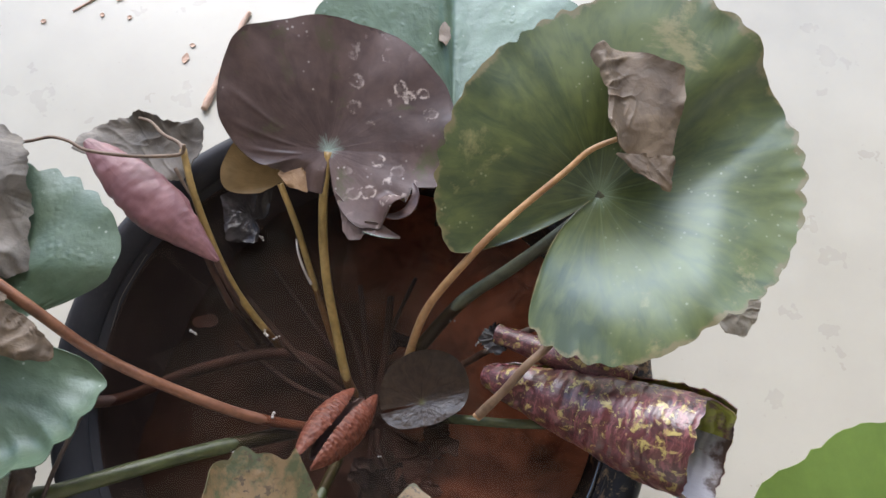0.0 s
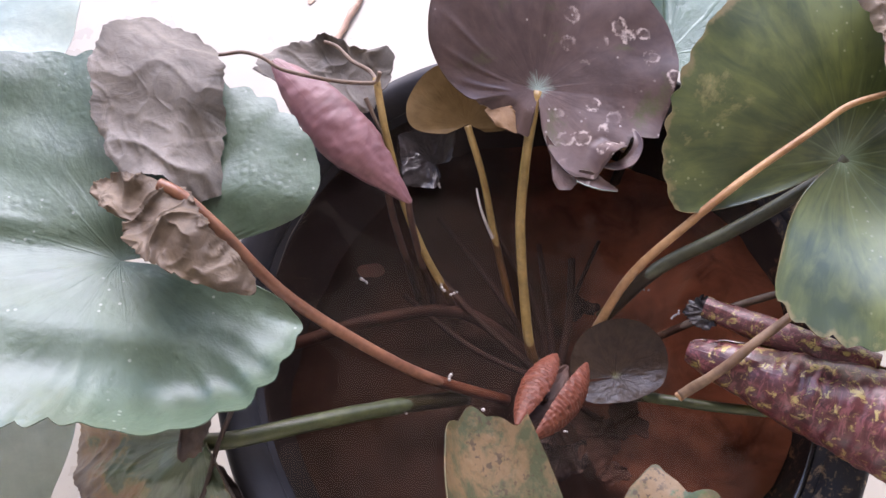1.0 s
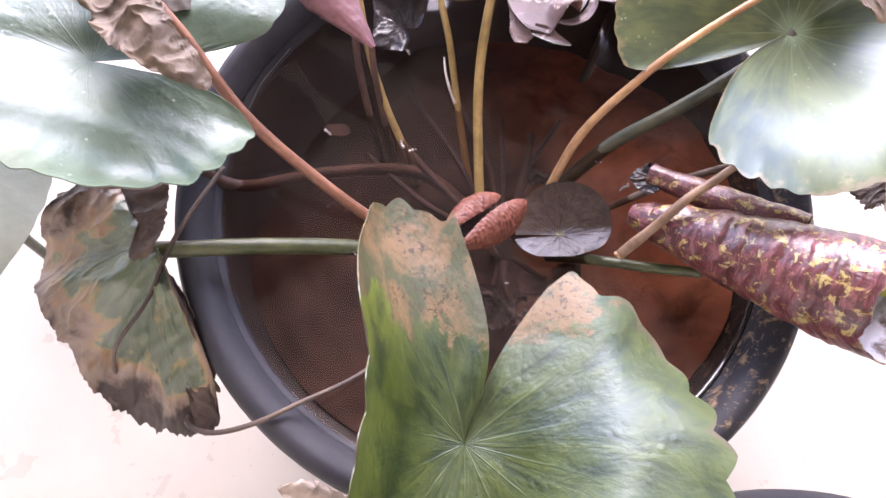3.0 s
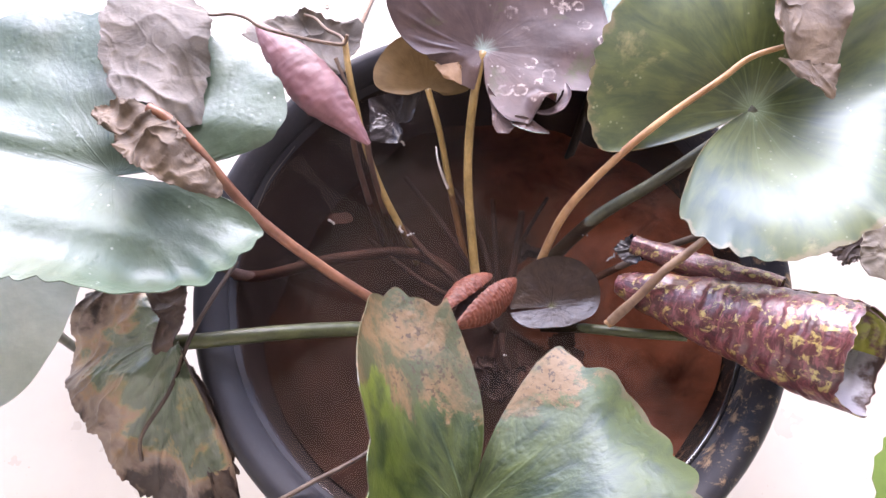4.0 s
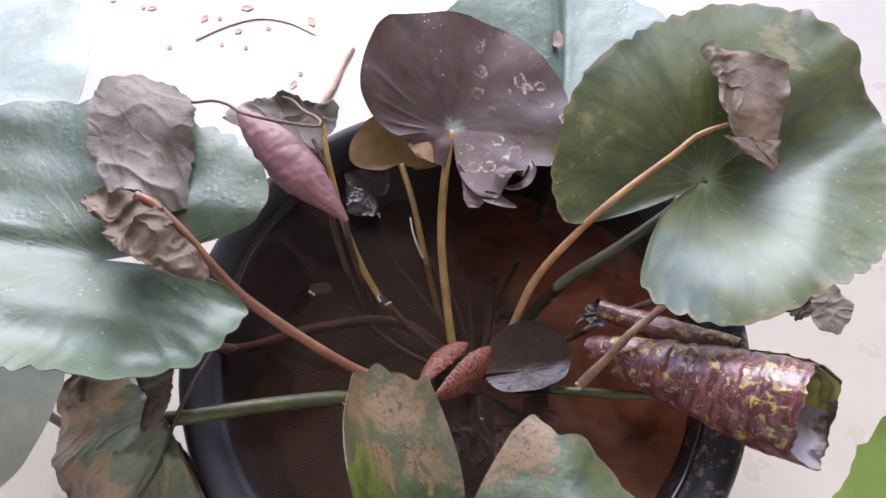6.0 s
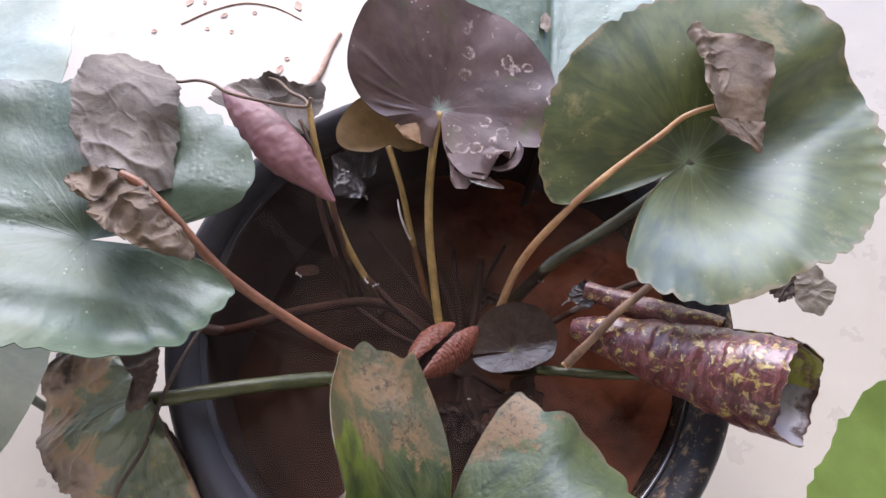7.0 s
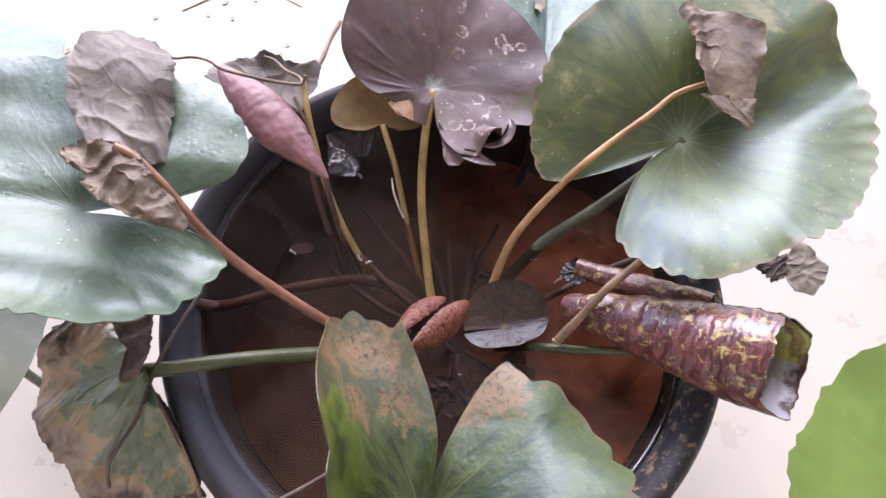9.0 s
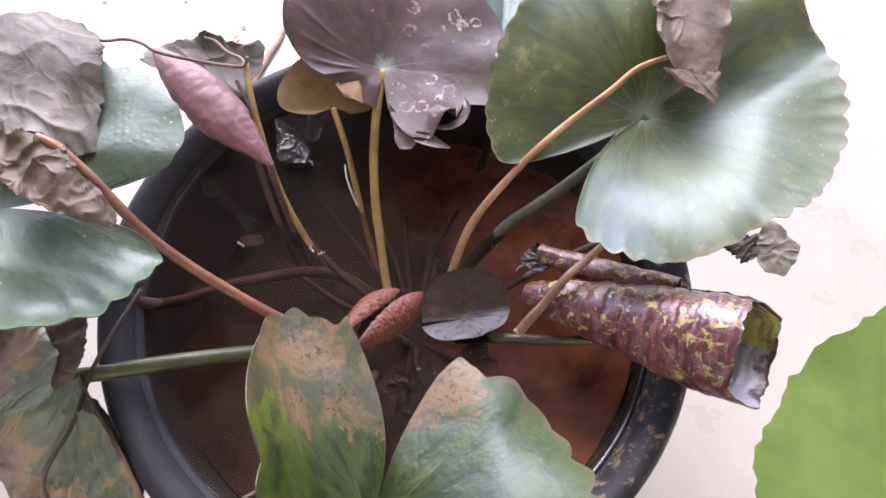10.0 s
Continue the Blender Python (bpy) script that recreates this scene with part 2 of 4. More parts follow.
def water_skin():
    m = bpy.data.materials.new("tea coloured water")
    m.use_nodes = True
    nt = m.node_tree
    nt.nodes.remove(nt.nodes["Principled BSDF"])
    clear, gloss, silt = nt.nodes.new("ShaderNodeBsdfTransparent"), nt.nodes.new("ShaderNodeBsdfGlossy"), nt.nodes.new("ShaderNodeBsdfDiffuse")
    murk = nt.nodes.new("ShaderNodeMixShader")
    cloud = noise_of(nt, tex(nt), 9, 4, 0.55)
    nt.links.new(ramp(nt, cloud, [(0.3, 0.05), (0.7, 0.1)]), murk.inputs["Fac"])
    nt.links.new(ramp(nt, cloud, [(0.35, (0.07, 0.055, 0.052)), (0.65, (0.09, 0.071, 0.065))]), silt.inputs["Color"])
    nt.links.new(clear.outputs["BSDF"], murk.inputs[1])
    nt.links.new(silt.outputs["BSDF"], murk.inputs[2])
    clear.inputs["Color"].default_value = (0.68, 0.51, 0.435, 1)
    gloss.inputs["Roughness"].default_value = 0.03
    fres, mixer = nt.nodes.new("ShaderNodeFresnel"), nt.nodes.new("ShaderNodeMixShader")
    fres.inputs["IOR"].default_value = 1.33
    nt.links.new(fres.outputs["Fac"], mixer.inputs["Fac"])
    nt.links.new(murk.outputs["Shader"], mixer.inputs[1])
    nt.links.new(gloss.outputs["BSDF"], mixer.inputs[2])
    nt.links.new(mixer.outputs["Shader"], nt.nodes["Material Output"].inputs["Surface"])
    n = nt.nodes.new("ShaderNodeBump")
    n.inputs["Strength"].default_value, n.inputs["Distance"].default_value = 0.02, 0.001
    nt.links.new(noise_of(nt, tex(nt), 30, 2), n.inputs["Height"])
    nt.links.new(n.outputs["Normal"], gloss.inputs["Normal"])
    return m


def pot_skin():
    m, nt, b = material("black plastic", 0.48, 0, 0.13)
    o = tex(nt)
    col = ramp(nt, noise_of(nt, o, 9, 6, 0.65), [(0.3, (0.02, 0.02, 0.024)), (0.7, (0.042, 0.042, 0.048))])
    scuff = ramp(nt, noise_of(nt, stretch(nt, o, (1, 1, 4)), 70, 6, 0.75), [(0.58, 0.0), (0.75, 1.0)])
    col = mix(nt, maths(nt, "MULTIPLY", scuff, 0.3), col, (0.09, 0.085, 0.09))
    sep = nt.nodes.new("ShaderNodeSeparateXYZ")
    nt.links.new(o, sep.inputs["Vector"])
    side = ramp(nt, maths(nt, "ADD", sep.outputs["X"], maths(nt, "MULTIPLY", sep.outputs["Y"], -0.25)), [(0.1, 0.0), (0.2, 1.0)])
    crust = ramp(nt, noise_of(nt, o, 75, 8, 0.75, 0.4), [(0.53, 0.0), (0.62, 1.0)])
    col = mix(nt, maths(nt, "MULTIPLY", side, crust), col, (0.26, 0.18, 0.11))
    nt.links.new(col, b.inputs["Base Color"])
    nt.links.new(ramp(nt, noise_of(nt, o, 25, 5), [(0.3, 0.36), (0.7, 0.62)]), b.inputs["Roughness"])
    relief(nt, b, mix(nt, 0.5, noise_of(nt, o, 200, 4), maths(nt, "MULTIPLY", side, crust)), 0.3, 0.0012)
    return m


M_BLUE_GREEN = leaf_skin("waxy blue-green leaf", (0.032, 0.057, 0.028), (0.072, 0.107, 0.068), vein=(0.18, 0.24, 0.19), vein_amount=0.08, specks=(0.3, 0.33, 0.3), rough=0.42, spec=0.64, streak=0.3, bump=0.9, tint=(0.84, 0.94, 1.0))
M_REAR = leaf_skin("ridged blue-green leaf", (0.034, 0.062, 0.024), (0.08, 0.125, 0.07), vein=(0.2, 0.27, 0.2), vein_amount=0.35, specks=(0.3, 0.33, 0.3), rough=0.42, spec=0.75, streak=0.4, bump=1.0, tint=(0.75, 0.92, 1.0), ribs=9)
# pale leaf whose base colour is raised to carry sky sheen as well
M_PALE = leaf_skin("pale grey-green leaf", (0.25, 0.325, 0.275), (0.35, 0.425, 0.37), vein=(0.36, 0.43, 0.35), vein_amount=0.15, rough=0.36, spec=1.0, streak=0.3, bump=0.4)
M_GREEN = leaf_skin("green leaf with dark streaks", (0.022, 0.034, 0.006), (0.088, 0.106, 0.022), vein=(0.2, 0.25, 0.15), vein_amount=0.35, edge=(0.13, 0.105, 0.045), edge_from=0.975, rough=0.38, spec=0.78, tint=(0.72, 0.89, 1.0), specks=(0.25, 0.26, 0.18), streak=0.4, rays_at=(60, 4.0), ribs=14, bump=0.08, blotch=(0.17, 0.15, 0.06), blotch_at=(0.6, 0.66), blotch_scale=9, heart=(0.22, 0.3, 0.2))
M_PURPLE = leaf_skin("bronze purple leaf", (0.045, 0.028, 0.025), (0.095, 0.062, 0.056), vein=(0.2, 0.14, 0.11), vein_amount=0.04, edge=(0.045, 0.028, 0.022), edge_from=0.985, heart=(0.3, 0.42, 0.38), blisters=(0.42, 0.36, 0.33), blotch=(0.055, 0.055, 0.022), blotch_at=(0.56, 0.68), blotch_scale=20, rough=0.4, spec=0.3, tint=(0.85, 0.9, 1.0), specks=(0.36, 0.34, 0.32), streak=0.25)
M_TORN = leaf_skin("pale lilac leaf back", (0.06, 0.036, 0.036), (0.2, 0.15, 0.155), rough=0.35, bump=0.4, streak=0.2)
M_FOLD = leaf_skin("tan leaf back", (0.12, 0.068, 0.034), (0.2, 0.125, 0.07), rough=0.5, spec=0.15, streak=0.2)
M_OLIVE = leaf_skin("olive brown leaf", (0.08, 0.05, 0.018), (0.15, 0.1, 0.045), vein=(0.2, 0.18, 0.1), vein_amount=0.1, rough=0.5, spec=0.15, streak=0.15)
M_PAD = leaf_skin("dark floating leaf", (0.022, 0.013, 0.009), (0.042, 0.027, 0.017), vein=(0.012, 0.01, 0.01), vein_amount=0.5, ribs=7, rough=0.2, spec=0.3, bump=0.9, heart=(0.13, 0.13, 0.05), tint=(0.75, 0.86, 1.0))
M_LIME = leaf_skin("bright green leaf", (0.085, 0.145, 0.02), (0.12, 0.195, 0.032), vein=(0.14, 0.22, 0.045), vein_amount=0.1, rough=0.55, bump=0.15, streak=0.3)
M_SCORCHED = leaf_skin("green leaf scorched tan", (0.014, 0.024, 0.003), (0.052, 0.07, 0.011), vein=(0.2, 0.3, 0.18), vein_amount=0.15, tip=((0.125, 0.092, 0.05), 0.05, 0.055), edge=(0.06, 0.05, 0.02), edge_from=0.99, rough=0.46, spec=0.55, tint=(0.75, 0.9, 1.0), bump=1.0, streak=0.65, ribs=13)
M_ROTTING = leaf_skin("rotting green and tan leaf", (0.024, 0.046, 0.017), (0.062, 0.098, 0.046), vein=(0.14, 0.2, 0.12), vein_amount=0.3, rough=0.36, spec=0.85, bump=0.8, rot=True)
M_MOTTLED = leaf_skin("maroon leaf back flecked yellow", (0.022, 0.006, 0.008), (0.1, 0.024, 0.028), blotch=(0.33, 0.27, 0.09), blotch_at=(0.54, 0.59), blotch_scale=130, bands=(0.18, 0.062, 0.068), specks=(0.38, 0.24, 0.12), rough=0.28, spec=0.6, bump=0.7, streak=0.5)
M_INNER = leaf_skin("pale olive inner leaf", (0.24, 0.22, 0.22), (0.4, 0.39, 0.43), blotch=(0.2, 0.12, 0.11), blotch_at=(0.6, 0.68), blotch_scale=30, zone=(0.33, 0.85, (0.27, 0.28, 0.035)), edge=(0.06, 0.032, 0.025), edge_from=0.97, rough=0.35, streak=0.3)
M_PINK = leaf_skin("dusty pink leaf back", (0.115, 0.045, 0.052), (0.185, 0.083, 0.093), vein=(0.25, 0.13, 0.14), vein_amount=0.1, rough=0.45, bump=0.35, rays_at=(4, 22), streak=0.35)
M_COPPER = leaf_skin("copper red young leaf", (0.078, 0.021, 0.011), (0.15, 0.046, 0.026), vein=(0.22, 0.085, 0.055), rough=0.5, spec=0.25, bump=0.14, streak=0.65, rays_at=(2, 34))
M_DRY = dry_skin("dry grey-brown leaf", (0.055, 0.046, 0.038), (0.13, 0.115, 0.1), (0.25, 0.225, 0.2), scale=16)
M_DRY_TAN = dry_skin("dry tan leaf", (0.11, 0.09, 0.075), (0.23, 0.19, 0.155), (0.4, 0.33, 0.265), scale=24)
M_DRY_BROWN = dry_skin("dry brown leaf", (0.045, 0.03, 0.02), (0.115, 0.084, 0.058), (0.22, 0.168, 0.12), scale=20)
M_ROT_BROWN = dry_skin("wet dark brown leaf", (0.03, 0.02, 0.016), (0.065, 0.045, 0.035), (0.13, 0.095, 0.07), rough=0.6)
M_SOAKED = dry_skin("black soaked leaf", (0.012, 0.01, 0.011), (0.028, 0.024, 0.026), (0.06, 0.052, 0.055), rough=0.25)
M_SHRED = dry_skin("shrivelled olive leaf", (0.12, 0.1, 0.075), (0.22, 0.195, 0.155), (0.3, 0.27, 0.22))
M_STEM_RED = stem_skin("red-brown stalk", (0.135, 0.052, 0.027), (0.235, 0.102, 0.056))
M_STEM_TAN = stem_skin("tan stalk", (0.24, 0.12, 0.05), (0.42, 0.25, 0.12))
M_STEM_OLIVE = stem_skin("olive yellow stalk", (0.17, 0.11, 0.03), (0.3, 0.2, 0.07))
M_STEM_GREEN = stem_skin("green stalk", (0.026, 0.034, 0.009), (0.066, 0.078, 0.025))
M_STEM_DARK = stem_skin("dark green stalk", (0.03, 0.035, 0.02), (0.08, 0.085, 0.05))
M_STEM_DRY = stem_skin("dry brown stalk", (0.08, 0.05, 0.035), (0.17, 0.12, 0.09), 0.7)
# dimming by the murky water is put into these two stalk colours
M_STEM_SUNK = stem_skin("sunken stalk", (0.042, 0.018, 0.013), (0.078, 0.037, 0.026), 0.7)
M_STEM_MURK = stem_skin("sunken stalk dimmed for murk", (0.026, 0.014, 0.011), (0.048, 0.026, 0.02), 0.8)
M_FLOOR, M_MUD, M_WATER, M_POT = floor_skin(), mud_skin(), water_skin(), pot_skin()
M_WALL = plain_skin("painted plaster", (0.7, 0.67, 0.62), (0.78, 0.75, 0.7), 0.8, 4, 120)
M_WET = plain_skin("wet black film", (0.02, 0.02, 0.022), (0.035, 0.034, 0.036), 0.06, 30, 200, 0.05, 1.0)
# pale colour for froth, and for glints painted on the water
M_FROTH_GLINT = plain_skin("pale froth and painted glint", (0.25, 0.22, 0.2), (0.5, 0.46, 0.43), 0.12, 60, 300, 0.1)
M_STEM_DULL = stem_skin("dull brown stalk", (0.15, 0.09, 0.055), (0.3, 0.2, 0.13), 0.6)
M_LITTER = dry_skin("orange leaf litter", (0.34, 0.21, 0.15), (0.48, 0.33, 0.25), (0.56, 0.44, 0.36))


# ---- building helpers ----
def base_of(ob):
    spot = Vector()
    while ob:
        spot, ob = spot + ob.location, ob.parent
    return spot


def mesh_of(name, verts, faces, mats, parent=None, label="", slots=None, uvs=None, smooth=True, at=(0, 0, 0)):
    me = bpy.data.meshes.new(name)
    me.from_pydata([tuple(v) for v in verts], [], faces)
    for m in mats if isinstance(mats, (list, tuple)) else [mats]:
        me.materials.append(m)
    if slots is not None:
        me.polygons.foreach_set("material_index", slots)
    if uvs is not None:
        layer = me.uv_layers.new(name="map")
        idx = np.empty(len(me.loops), dtype=int)
        me.loops.foreach_get("vertex_index", idx)
        layer.data.foreach_set("uv", np.asarray(uvs, float)[idx].ravel())
    me.polygons.foreach_set("use_smooth", [smooth] * len(me.polygons))
    me.update()
    ob = new(name, me)
    ob.location = Vector(at) - base_of(parent)
    if parent:
        ob.parent = parent
    if label:
        tagged(ob, label)
    return ob


def thick_sheet(name, grid, uv, mats, parent, label, thick, at, flip=False):
    """Two skins and a closed margin from a grid of rows by columns of points."""
    grid = np.asarray(grid, float)
    n, m = grid.shape[:2]
    du, dv = np.gradient(grid, axis=1), np.gradient(grid, axis=0)
    nor = np.cross(dv, du) if flip else np.cross(du, dv)
    nor /= np.linalg.norm(nor, axis=2, keepdims=True) + 1e-12
    top, low = grid, grid - nor * thick
    verts = np.concatenate([top.reshape(-1, 3), low.reshape(-1, 3)])
    faces, slots = [], []
    off = n * m
    for i in range(n - 1):
        for j in range(m - 1):
            a, b, c, d = i * m + j, i * m + j + 1, (i + 1) * m + j + 1, (i + 1) * m + j
            quad = (a, d, c, b) if flip else (a, b, c, d)
            faces.append(quad), slots.append(0)
            faces.append(tuple(off + k for k in quad[::-1])), slots.append(1)
    ring = [(0, j) for j in range(m)] + [(i, m - 1) for i in range(1, n)] + [(n - 1, j) for j in range(m - 2, -1, -1)] + [(i, 0) for i in range(n - 2, 0, -1)]
    ids = [i * m + j for i, j in ring]
    flat, k = uv.reshape(-1, 2), len(ids)
    for q in range(k):
        a, b = 2 * off + q, 2 * off + (q + 1) % k
        faces.append((b, a, a + k, b + k)), slots.append(0)
    verts = np.concatenate([verts, verts[ids], verts[[off + i for i in ids]]])
    uvs = np.concatenate([flat, flat, flat[ids], flat[ids]])
    return mesh_of(name, verts, faces, mats, parent, label, slots, uvs, True, at)


def smooth_round(values, x, closed=False):
    """Catmull-Rom through evenly spaced values, x from 0 to 1."""
    v = np.asarray(values, float)
    n = len(v)
    p = np.clip(np.asarray(x) * (n - 1), 0, n - 1 - 1e-9)
    i = p.astype(int)
    f = p - i
    g = lambda k: v[np.clip(k, 0, n - 1)]
    a, b, c, d = g(i - 1), g(i), g(i + 1), g(i + 2)
    return 0.5 * (2 * b + (c - a) * f + (2 * a - 5 * b + 4 * c - d) * f**2 + (3 * b - a - 3 * c + d) * f**3)


def rough_at(x, y, z, amp, scale, seed):
    return amp * (noise.noise(Vector((x * scale + seed, y * scale - seed, z * scale))) + 0.5 * noise.noise(Vector((x * scale * 2.1, y * scale * 2.1 + seed, z + seed))))


def creased(x, y, amp, scale, seed):
    """Sharp folds like those of dry paper."""
    p = Vector((x * scale + seed, y * scale - seed, seed))
    ca, sa = math.cos(seed * 1.7), math.sin(seed * 1.7)
    p = Vector(((p.x * ca + p.y * sa) * 0.6, (p.y * ca - p.x * sa) * 1.25, seed))
    w = noise.noise(p * 0.6) * 0.7
    fold = lambda k, dx, dz: max(0.0, 1 - abs(noise.noise(Vector((p.x * k + dx * w, p.y * k - dx * w, dz)))) * 2.4)
    a, b, c = fold(1.0, 1.0, 0.3), fold(2.1, -1.0, 4.1), fold(4.6, 0.5, 7.7)
    return amp * (0.42 * a + 0.42 * b**4 + 0.14 * c**4 + 0.05 * noise.noise(Vector((p.x * 9, p.y * 9, 1.7))) - 0.4)


def blade(name, centre, a0, a1, radii, shape, mats, parent, label="", rings=16, steps=150, teeth=(0, 0), teeth_from=0.0, ragged=0.0, thick=0.0006, crumple=(0.0015, 22), seed=1.0, creases=None):
    """A leaf blade about its stalk's top: radii (mm) at even angles from a0 to a1 degrees; shape(x, y, s, a) gives its offset."""
    q = np.linspace(0, 1, steps)
    rad = np.maximum(smooth_round(radii, q), 3) / 1000
    ang = np.radians(a0 + (a1 - a0) * q)
    if teeth[0]:
        saw = ((q * teeth[0] + 0.3 * np.sin(q * 23 + seed)) % 1.0)
        rad = rad * (1 - teeth[1] * np.abs(2 * saw - 1) ** 1.5 * (0.6 + 0.4 * np.sin(q * 41 + seed)) * np.clip((q - teeth_from) * 12 + 0.4, 0.4, 1))
    if ragged:
        loop = [(math.cos(2 * math.pi * k), math.sin(2 * math.pi * k)) for k in q]
        rad = rad * np.array([1 - ragged * (abs(noise.noise(Vector((4 * c, 4 * d, seed)))) * 1.4 + abs(noise.noise(Vector((13 * c, 13 * d, seed)))) * 0.8 + 0.4 * abs(noise.noise(Vector((31 * c, 31 * d, seed)))) - 0.5) for c, d in loop])
    grid, uv = np.zeros((rings, steps, 3)), np.zeros((rings, steps, 2))
    for i, s in enumerate(np.linspace(0.002, 1, rings)):
        for j in range(steps):
            x, y = s * rad[j] * math.cos(ang[j]), s * rad[j] * math.sin(ang[j])
            o = shape(x, y, s, ang[j])
            r = rough_at(x, y, 0, crumple[0], crumple[1], seed) * (0.3 + 0.7 * s)
            if creases:
                r += creased(x, y, creases[0], creases[1], seed) * (creases[2](x, y) if len(creases) > 2 else 1.0)
            grid[i, j] = (x + o[0], y + o[1], o[2] + r) if isinstance(o, tuple) else (x, y, o + r)
            uv[i, j] = q[j], s
    return thick_sheet(name, grid, uv, mats, parent, label, thick, centre, True)


def polar(pairs, a0, a1, n):
    """Even radii from a0 to a1 degrees out of (angle, radius) pairs."""
    a, r = zip(*pairs)
    return np.interp(np.linspace(a0, a1, n), a, r)


def corners(points, turn=0.0, n=60):
    """Radii (mm) round the middle of a ragged many-sided outline given by its corners in metres."""
    p = np.asarray(points, float)
    mid = p.mean(0)
    p = p - mid
    out = []
    for a in np.linspace(0, 2 * math.pi, n):
        d, best = np.array((math.cos(a), math.sin(a))), 0.004
        for u, w in zip(p, np.roll(p, -1, axis=0)):
            e = w - u
            den = d[0] * e[1] - d[1] * e[0]
            if abs(den) > 1e-12:
                k, q = (u[0] * e[1] - u[1] * e[0]) / den, (u[0] * d[1] - u[1] * d[0]) / den
                if k > 0 and 0 <= q <= 1:
                    best = max(best, k)
        out.append(best * 1000)
    return mid, out


def curve_points(pts, n):
    p = np.asarray(pts, float)
    x = np.linspace(0, 1, n)
    return np.stack([smooth_round(p[:, k], x) for k in range(3)], -1)


def tube(name, pts, r0, r1, mat, parent=None, label="", n=36, sides=10, lumps=0.05, seed=0.0, at=None):
    at = np.asarray(pts[0] if at is None else at, float)
    c = curve_points(pts, n)
    t = np.gradient(c, axis=0)
    t /= np.linalg.norm(t, axis=1, keepdims=True)
    up = np.cross(t[0], (0.3, 0.2, 0.93))
    verts, faces = [], []
    for i in range(n):
        up = up - t[i] * (up @ t[i])
        up /= np.linalg.norm(up)
        side = np.cross(t[i], up)
        r = r0 + (r1 - r0) * i / (n - 1)
        for k in range(sides):
            a = 2 * math.pi * k / sides
            rr = r * (1 + lumps * noise.noise(Vector((c[i][0] * 60 + seed, c[i][1] * 60 + k, c[i][2] * 60))))
            verts.append(c[i] - at + rr * (math.cos(a) * up + math.sin(a) * side))
    for i in range(n - 1):
        for k in range(sides):
            a, b = i * sides + k, i * sides + (k + 1) % sides
            faces.append((a, b, b + sides, a + sides))
    faces.append(tuple(range(sides - 1, -1, -1)))
    faces.append(tuple((n - 1) * sides + k for k in range(sides)))
    return mesh_of(name, verts, faces, mat, parent, label, at=at)


def lathe(name, profile, mat, parent=None, label="", steps=128, at=(0, 0, 0), wobble=0.0, closed=False):
    verts, faces = [], []
    m = len(profile)
    for k in range(steps):
        a = 2 * math.pi * k / steps
        w = 1 + wobble * math.sin(2 * a + 0.6) + wobble * 0.5 * math.sin(3 * a)
        verts += [(r * w * math.cos(a), r * w * math.sin(a), z) for r, z in profile]
    for k in range(steps):
        for i in range(m if closed else m - 1):
            a, b = k * m + i, k * m + (i + 1) % m
            c, d = ((k + 1) % steps) * m + (i + 1) % m, ((k + 1) % steps) * m + i
            faces.append((a, d, c, b))
    return mesh_of(name, verts, faces, mat, parent, label, at=at)


def empty(name, at, label, category, group=""):
    ob = new(name)
    ob.location = at
    ob.empty_display_size = 0.02
    return tagged(ob, label, category, group)


# ---- the terrace ----
WATER = 0.272


def slab(name, x0, x1, y0, y1, z0, z1, mat, label, category):
    v = [(x, y, z) for z in (z0, z1) for y in (y0, y1) for x in (x0, x1)]
    f = [(0, 2, 3, 1), (4, 5, 7, 6), (0, 1, 5, 4), (2, 6, 7, 3), (0, 4, 6, 2), (1, 3, 7, 5)]
    return tagged(mesh_of(name, v, f, mat, smooth=False), label, category, kind="structure")


slab("floor", -3.0, 2.2, -1.6, 4.0, -0.1, 0.0, M_FLOOR, "pale cream glazed floor with specks of dirt", "floor")
# walls and ceiling stay out of view; added to limit the sky light
slab("unseen_wall_south", -2.3, 2.2, -1.7, -1.6, 0.0, 2.7, M_WALL, "unseen plaster wall added to block and shape the light", "wall")
slab("unseen_wall_west", -2.3, -2.2, -1.6, 0.7, 0.0, 2.7, M_WALL, "unseen plaster wall added to block and shape the light", "wall")
slab("unseen_wall_east", 2.2, 2.3, -1.7, 1.6, 0.0, 2.7, M_WALL, "unseen plaster wall added to block and shape the light", "wall")
slab("ceiling", -2.3, 2.2, -1.6, 1.85, 2.7, 2.8, M_WALL, "unseen ceiling added to block the light from overhead", "ceiling")


# ---- tubs ----
def tub(at, r, h, label, dusty=True):
    e = empty("tub", at, label, "plant tub", "black plastic tubs")
    wall = [(0.0, 0.0), (r * 0.70, 0.0), (r * 0.72, 0.004), (r * 0.90, h - 0.02), (r * 0.905, h - 0.013), (r * 0.93, h - 0.012),
            (r * 0.93, h - 0.02), (r * 0.885, h - 0.016), (r * 0.70, 0.008), (0.0, 0.008)]
    rim = [(r * 0.885, h - 0.018), (r * 0.889, h - 0.014), (r * 0.90, h - 0.009), (r * 0.92, h - 0.004), (r * 0.945, h - 0.001), (r * 0.965, h), (r * 0.985, h - 0.003), (r, h - 0.011), (r, h - 0.021),
           (r * 0.99, h - 0.022), (r * 0.985, h - 0.012), (r * 0.95, h - 0.008), (r * 0.91, h - 0.009), (r * 0.90, h - 0.018)]
    lathe("body", wall, M_POT, e, at=at, wobble=0.002)
    lathe("rim", rim, M_POT, e, "rounded black rim scuffed grey", at=at, wobble=0.002, closed=True)
    return e


